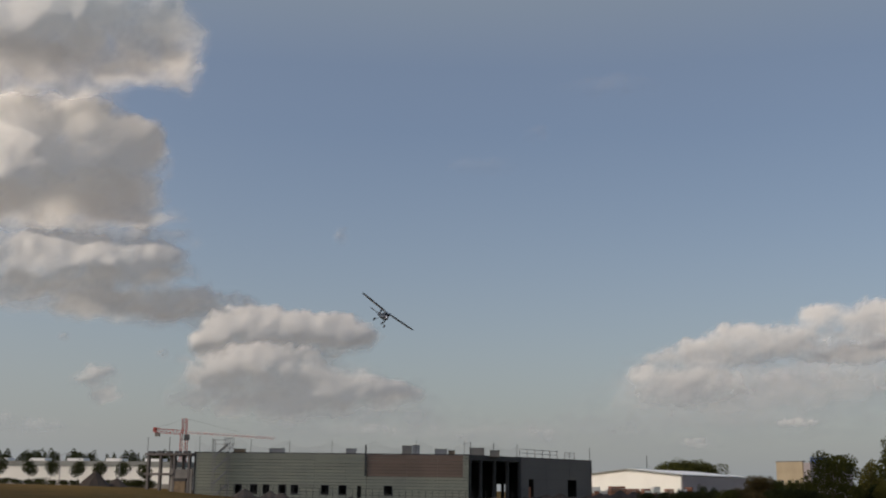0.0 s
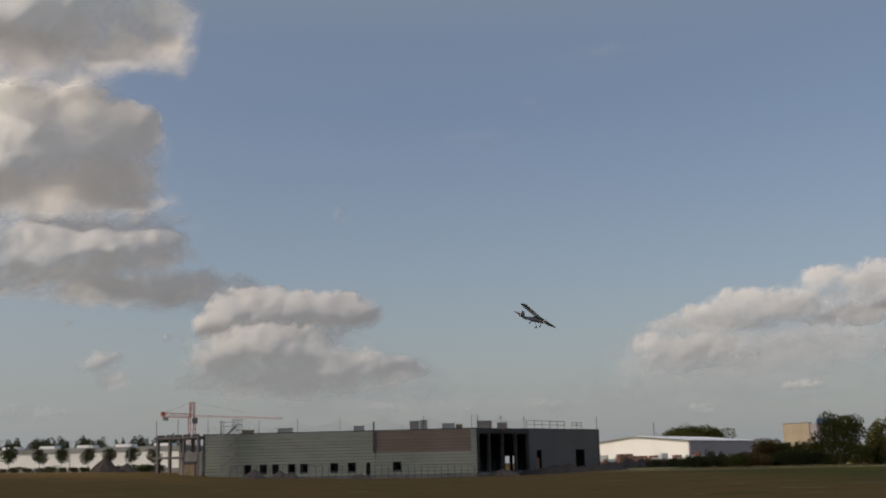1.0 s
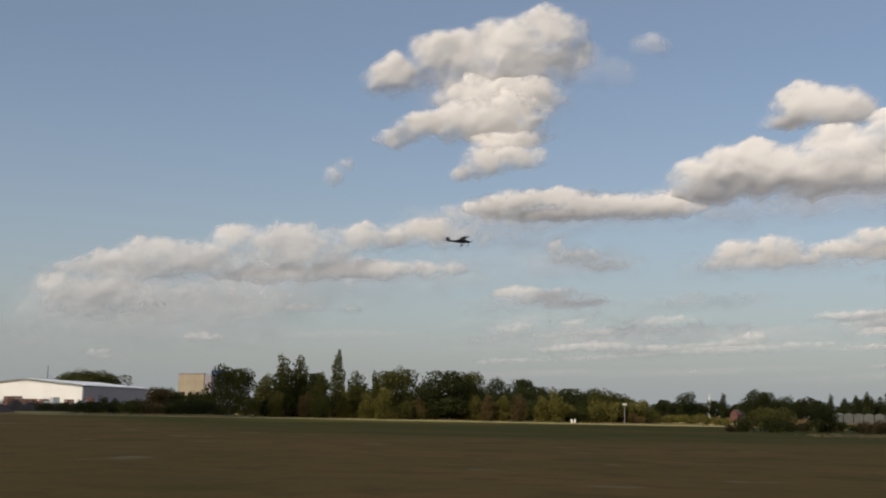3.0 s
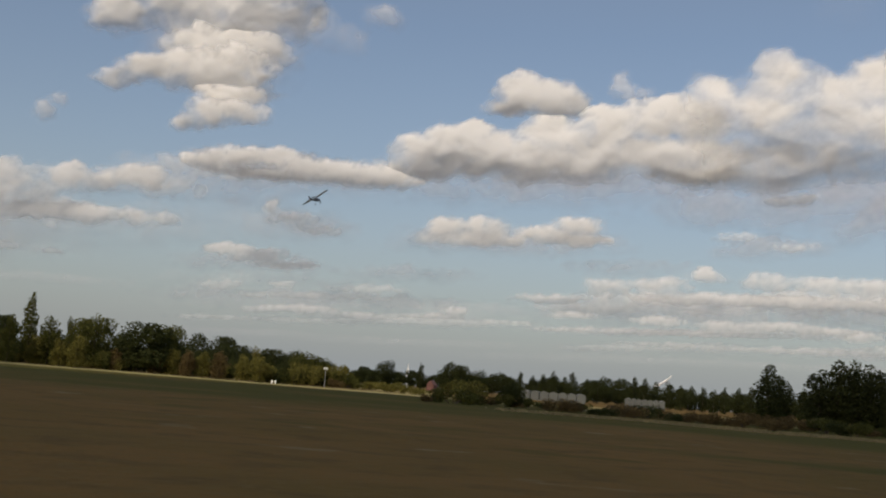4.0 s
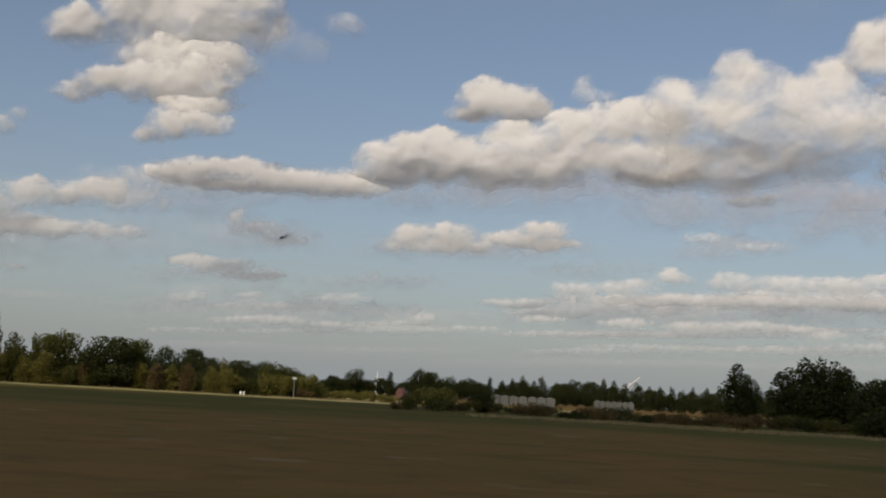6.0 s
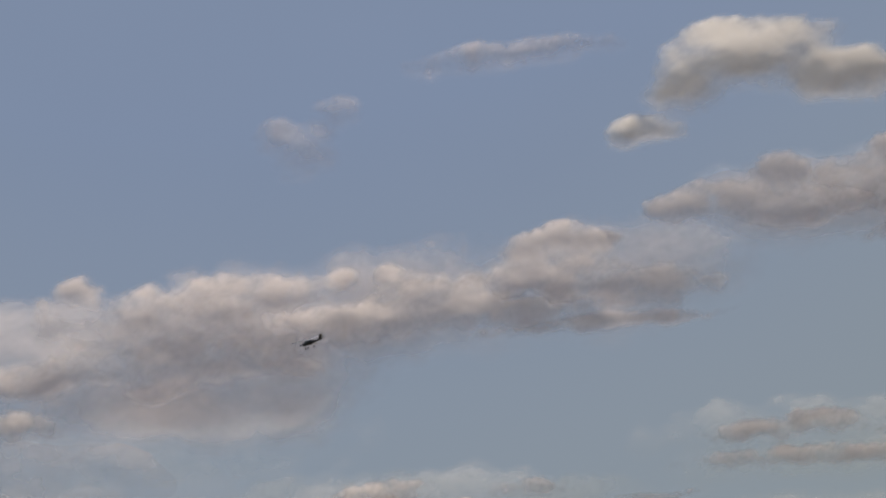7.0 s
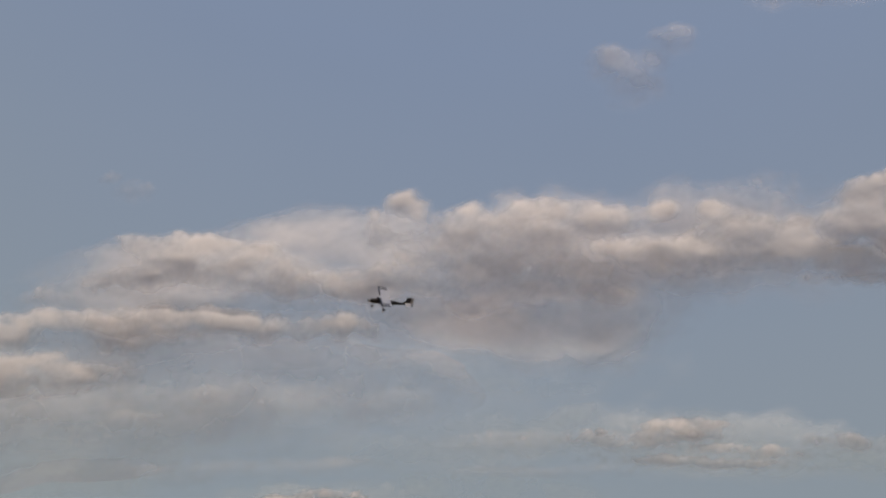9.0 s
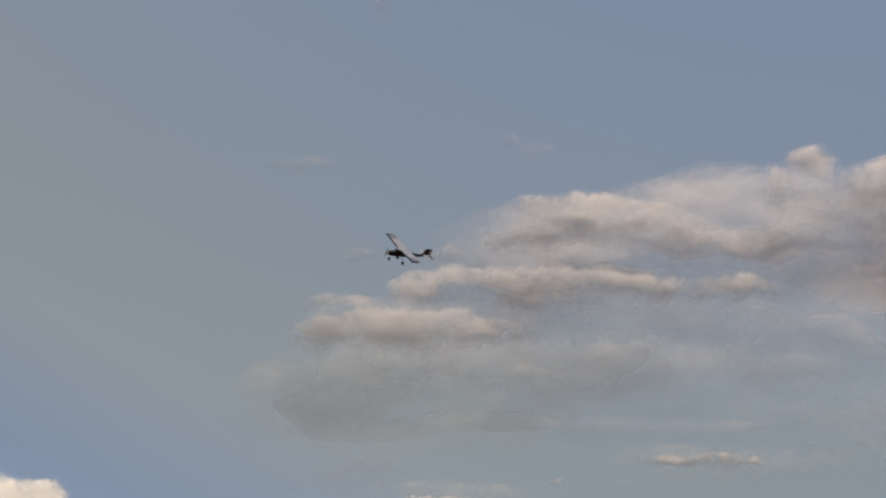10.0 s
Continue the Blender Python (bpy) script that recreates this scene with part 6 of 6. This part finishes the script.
def cream_block():
    a, c = at(-15.35, 420), at(-16.5, 410)
    m, ln = wall_frame(a, c, 0)
    ob = thing("cream_building", m, "square cream-rendered building with a flat roof", "building")
    top = EYE + 410 * math.tan(radians(1.42))
    box_part("front", (0, 0, 0), (ln, .4, top), M["cream"], ob)
    # the far side's shade is painted in as grey
    box_part("body", (.05, .4, 0), (ln + 3.2, 18, top - .3), M["shaded_wall"], ob, "side toned grey for shade")
    box_part("parapet", (-.2, -.1, top), (ln + .2, 1.2, top + .3), M["concrete"], ob)
    box_part("plant_box", (ln + .3, 3, top - .4), (ln + 3.4, 8, top + 1.5), M["blue"], ob, "blue plant box on the roof")
    for k in range(3):
        box_part("window", (ln * (.15 + .28 * k), -.05, top * .35), (ln * (.27 + .28 * k), .05, top * .5), M["glass"], ob)


hall_shell()
hall()
hall_end()
stair_tower()
concrete_frame()
crane()
white_hall()
shed()
cream_block()


def site_fence():
    ob = thing("site_fence", Matrix.Identity(4), "light mesh site fence before the hall", "fence")
    p, q = at(10.5, 188), at(-3.2, 184)
    n = 44
    for k in range(n + 1):
        v = p + (q - p) * (k / n)
        z = float(ground_z(v.x, v.y))
        part("post", add_rod(bmesh.new(), (v.x, v.y, z - .1), (v.x, v.y, z + 2.0), .035), M["dark_steel"], ob)
    for h in (.2, 1.0, 1.9):
        beam_part("wire", (p.x, p.y, float(ground_z(p.x, p.y)) + h), (q.x, q.y, float(ground_z(q.x, q.y)) + h), .03, M["dark_steel"], ob)


site_fence()


def far_things():
    for az0, az1 in ((-45.9, -49.0), (-50.8, -52.7)):
        a, b = at(az0, 330), at(az1, 330)
        m, ln = wall_frame(a, b, 0)
        ob = thing("greenhouse", m, "low pale greenhouse row beyond the bushes", "greenhouse", "greenhouses")
        n = 7
        for k in range(n):
            x = ln * k / n
            w = ln / n * .92
            vs = [(x, 0, 0), (x + w, 0, 0), (x + w, 0, 2.3), (x + w / 2, 0, 2.7), (x, 0, 2.3)]
            vs += [(u, 30, z) for u, _, z in vs]
            mesh_object("bay", vs, [(0, 1, 2, 3, 4), (9, 8, 7, 6, 5), (1, 6, 7, 2), (2, 7, 8, 3), (3, 8, 9, 4), (4, 9, 5, 0)], M["greenhouse"], ob)
    p = stand(-40.4, 520)
    sp = thing("church_spire", Matrix.Translation(p), "distant white tower with a thin spire", "tower")
    box_part("tower", (-.45, -.45, 0), (.45, .45, 7.6), M["white_wall"], sp)
    part("spire", add_rod(bmesh.new(), (0, 0, 7.6), (0, 0, 10.6), .4, .04), M["white_wall"], sp)
    p = stand(-41.6, 400)
    h = thing("house", Matrix.Translation(p) @ pose(0, 0, 0, 0, 0, 30) @ Matrix.Diagonal((.42, .42, .6, 1)), "small distant house with a red tiled roof", "house")
    box_part("wall", (-4, -3, 0), (4, 3, 3), M["tile"], h)
    vs = [(-4.4, -3.4, 3), (4.4, -3.4, 3), (4.4, 3.4, 3), (-4.4, 3.4, 3), (-4.4, 0, 5.6), (4.4, 0, 5.6)]
    mesh_object("roof", vs, [(0, 1, 5, 4), (2, 3, 4, 5), (0, 4, 3), (1, 2, 5), (3, 2, 1, 0)], M["tile"], h)
    p = stand(-36.48, 184)
    sg = thing("marker_post", Matrix.Translation(p), "white marker post at the field's edge", "post")
    part("pole", add_rod(bmesh.new(), (0, 0, 0), (0, 0, 3.0), .055), M["steel"], sg)
    box_part("sign", (-.35, -.03, 2.8), (.35, .03, 3.1), M["white_wall"], sg)
    for az in (-34.0, -34.15):
        st = thing("boundary_stone", Matrix.Translation(stand(az, 184)), "small white boundary stone in the grass", "stone")
        box_part("stone", (-.12, -.12, 0), (.12, .12, .55), M["white_wall"], st, bevel=.04)
    for az, r, s in ((-21.1, 20.0, .045), (-21.5, 20.3, .035)):
        st = thing("stone", Matrix.Translation(stand(az, r)), "pale flint stone lying on the bare field", "stone", "field stones")
        bm = bmesh.new()
        bmesh.ops.create_icosphere(bm, subdivisions=2, radius=s)
        for v in bm.verts:
            v.co *= 1 + .5 * noise.noise(v.co * 9 + Vector((az, r, 0)))
            v.co.z = v.co.z * .6 + s * .3
        part("body", bm, M["net"], st, smooth=True)
    # drifting plume over the far trees
    rng = np.random.default_rng(8)
    c = at(-52.55, 900)
    plume = thing("smoke_plume", Matrix.Translation((c.x, c.y, EYE)) @ pose(0, 0, 0, 0, 0, -52.55), "small white plume of smoke over far trees", "smoke")
    for k in range(11):
        bm = bmesh.new()
        bmesh.ops.create_icosphere(bm, subdivisions=2, radius=1)
        for v in bm.verts:
            v.co *= 1 + .35 * noise.noise(v.co * 2 + Vector((k, 0, 0)))
        o = part("puff", bm, M["smoke"], plume, smooth=True)
        o.matrix_basis = pose(-5.4 + k * 1.05, 0, 13.2 + k * .42 + .035 * k * k + float(rng.uniform(-.2, .2)), 0, -18 - k * 3, 0) @ Matrix.Diagonal((1.5 - k * .05, 1.0, 1.15 - k * .06, 1))


far_things()


# ---- the model aeroplane ----
def loft(bm, rings):
    """Skin through rings of points, closed at both ends."""
    rows = [[bm.verts.new(p) for p in r] for r in rings]
    n = len(rows[0])
    for a, b in zip(rows, rows[1:]):
        for i in range(n):
            bm.faces.new((a[i], a[(i + 1) % n], b[(i + 1) % n], b[i]))
    bm.faces.new(rows[0][::-1])
    bm.faces.new(rows[-1])
    bmesh.ops.recalc_face_normals(bm, faces=bm.faces[:])
    return bm


def ring(y, w, z0, z1, n=12, power=3.0):
    out = []
    for k in range(n):
        t = 2 * math.pi * (k + .5) / n
        c, s = math.cos(t), math.sin(t)
        c, s = math.copysign(abs(c) ** (2 / power), c), math.copysign(abs(s) ** (2 / power), s)
        out.append((c * w / 2, y, (z0 + z1) / 2 + s * (z1 - z0) / 2))
    return out


def foil(x, lead, chord, z, thick, n=7):
    """An aerofoil section across x."""
    up, low = [], []
    for k in range(n):
        t = (1 - math.cos(math.pi * k / (n - 1))) / 2
        h = 5 * thick * chord * (.2969 * math.sqrt(t) - .126 * t - .3516 * t * t + .2843 * t ** 3 - .1036 * t ** 4)
        up.append((x, lead - t * chord, z + h * 1.3))
        low.append((x, lead - t * chord, z - h * .5))
    return up + low[-2:0:-1]


def aeroplane():
    ob = thing("model_aeroplane", Matrix.Identity(4), "black and white high-wing radio-controlled trainer aeroplane in flight", "aeroplane")
    part("fuselage", loft(bmesh.new(), [ring(.36, .085, -.050, .045), ring(.30, .11, -.062, .055), ring(.20, .12, -.068, .065), ring(.12, .12, -.070, .105), ring(-.12, .115, -.068, .105), ring(-.22, .10, -.055, .06), ring(-.50, .06, -.022, .040), ring(-.73, .028, .004, .036)]), M["black_film"], ob, "black fuselage", True)
    part("cowl", loft(bmesh.new(), [ring(.40, .06, -.036, .03), ring(.385, .08, -.046, .04), ring(.36, .086, -.051, .046)]), M["white_film"], ob, "white engine cowl", True)
    box_part("windscreen", (-.045, .124, .062), (.045, .185, .098), M["glass"], ob)
    dih = .045
    for side in (-1, 1):
        w = thing_part("wing_panel", ob)
        spans = [(0.0, .52, "white_film"), (.52, .57, "dark"), (.57, .61, "white_film"), (.61, .66, "dark"), (.66, .69, "white_film"), (.69, .75, "dark")]
        for a, b, mat in spans:
            secs = []
            for x in (a, b):
                tip = .88 if x > .74 else 1.0
                secs.append(foil(side * x, .125, .25 * tip, .118 + dih * x, .115 * tip))
            part("wing_skin", loft(bmesh.new(), secs), M["black_film" if mat == "dark" else mat], w)
        part("leading_edge", loft(bmesh.new(), [foil(side * x, .128, .075, .118 + dih * x, .37) for x in (.08, .745)]), M["black_film"], w, "black leading edge strip")
        box = bmesh.new()
        add_box(box, (min(side * .05, side * .70), -.165, .113), (max(side * .05, side * .70), -.123, .119), pose(0, 0, 0, 0, -side * math.degrees(math.atan(dih)), 0))
        part("aileron", box, M["white_film"], w)
    for side in (-1, 1):
        part("tailplane", loft(bmesh.new(), [foil(side * .01, -.58, .17, .045, .05), foil(side * .26, -.62, .12, .045, .05)]), M["white_film"], ob)
        part("elevator", add_box(bmesh.new(), (min(side * .02, side * .25), -.79, .040), (max(side * .02, side * .25), -.75, .050)), M["black_film"], ob)
    fin = bmesh.new()
    loft(fin, [[(-.006, -.54, .03), (.006, -.54, .03), (.006, -.74, .03), (-.006, -.74, .03)], [(-.005, -.66, .20), (.005, -.66, .20), (.005, -.76, .20), (-.005, -.76, .20)]])
    part("fin", fin, M["black_film"], ob)
    rud = bmesh.new()
    loft(rud, [[(-.005, -.742, .0), (.005, -.742, .0), (.005, -.81, .0), (-.005, -.81, .0)], [(-.004, -.762, .205), (.004, -.762, .205), (.004, -.82, .205), (-.004, -.82, .205)]])
    part("rudder", rud, M["white_film"], ob)

    def wheel(x, y, z, r):
        leg = thing_part("landing_gear", ob)
        part("leg", add_rod(bmesh.new(), (x * .35, y + (.01 if x else 0), -.06), (x, y, z), .006), M["wire"], leg)
        bm = bmesh.new()
        bmesh.ops.create_cone(bm, cap_ends=True, segments=16, radius1=r, radius2=r, depth=.028, matrix=pose(x, y, z, 0, 90, 0))
        bmesh.ops.bevel(bm, geom=[e for e in bm.edges if len(e.link_faces) == 2 and e.calc_face_angle(0) > 1.2], offset=.008, segments=2, affect="EDGES")
        part("tyre", bm, M["rubber"], leg)
        bm = bmesh.new()
        bmesh.ops.create_cone(bm, cap_ends=True, segments=10, radius1=r * .45, radius2=r * .45, depth=.034, matrix=pose(x, y, z, 0, 90, 0))
        part("hub", bm, M["white_film"], leg)

    wheel(0, .28, -.165, .036)
    wheel(-.15, -.03, -.175, .040)
    wheel(.15, -.03, -.175, .040)
    prop = thing_part("propeller", ob)
    prop.matrix_basis = pose(0, .415, -.002)
    part("spinner", add_rod(bmesh.new(), (0, -.015, 0), (0, .035, 0), .026, .004, 12), M["white_film"], prop)
    for k in (1, -1):
        part("blade", loft(bmesh.new(), [[(.012, .004, k * .01), (-.012, -.004, k * .01), (-.012, -.007, k * .01), (.012, .001, k * .01)], [(.016, .003, k * .07), (-.014, -.003, k * .07), (-.014, -.006, k * .07), (.016, .0, k * .07)], [(.006, .001, k * .135), (-.006, -.001, k * .135), (-.006, -.003, k * .135), (.006, -.001, k * .135)]]), M["rubber"], prop)
    return ob, prop


plane, propeller = aeroplane()


def fly(x, y, z, heading, climb, bank):
    return pose(x, y, EYE + z, 0, 0, heading) @ pose(0, 0, 0, climb) @ pose(0, 0, 0, 0, bank)


def motions():
    """The aeroplane circles left: towards the eye, past it, away, and back overhead."""
    walk(plane, [
        (0.0, fly(-1.5, 28.0, 4.0, -165, -11, -33)), (0.5, fly(-0.6, 31.1, 4.0, -142, -7, -31)), (1.0, fly(2.6, 35.8, 4.2, -141, -14, -25)),
        (1.5, fly(7.1, 38.2, 4.1, -139, -6, -9)), (2.0, fly(12.7, 40.0, 4.5, -136, -1, 2)), (3.5, fly(30.7, 48.9, 8.6, -82, 5, -3)),
        (4.0, fly(34.1, 48.2, 8.7, -59, 9, -31)), (4.5, fly(39.2, 51.7, 9.1, -41, 6, -34)), (5.0, fly(42.8, 54.9, 9.4, -35, 11, -32)),
        (5.5, fly(45.1, 59.2, 9.5, -25, 6, -33)), (6.0, fly(47.8, 67.2, 10.2, -10, 1, -27)), (6.20, fly(48.6, 70.1, 10.8, -6, 0, -26)), (6.40, fly(48.4, 57.7, 20.0, -10, 4, -27)), (6.60, fly(39.5, 38.1, 33.0, -18, 12, -30)), (6.80, fly(34.3, 19.0, 34.0, -28, 20, -33)), (7.05, fly(32.2, 1.1, 27.5, -38, 26, -37)), (7.30, fly(28.9, -7.1, 21.3, -46, 30, -40)),
        (7.5, fly(26.7, -4.7, 20.1, -41, 33, -40)), (8.0, fly(25.1, 0.2, 20.2, -8, 19, -52)), (8.5, fly(25.3, 5.2, 21.4, 11, 8, -54)),
        (9.0, fly(22.7, 10.0, 20.8, 29, -5, -60)), (9.5, fly(19.9, 14.0, 19.6, 40, -18, -55)), (10.0, fly(16.1, 16.7, 16.6, 64, -29, -51)),
    ])
    turns = [(k / 30.0, pose(0, .415, -.002, 0, (k * 75) % 360, 0)) for k in range(0, 301, 1)]
    walk(propeller, turns)


motions()
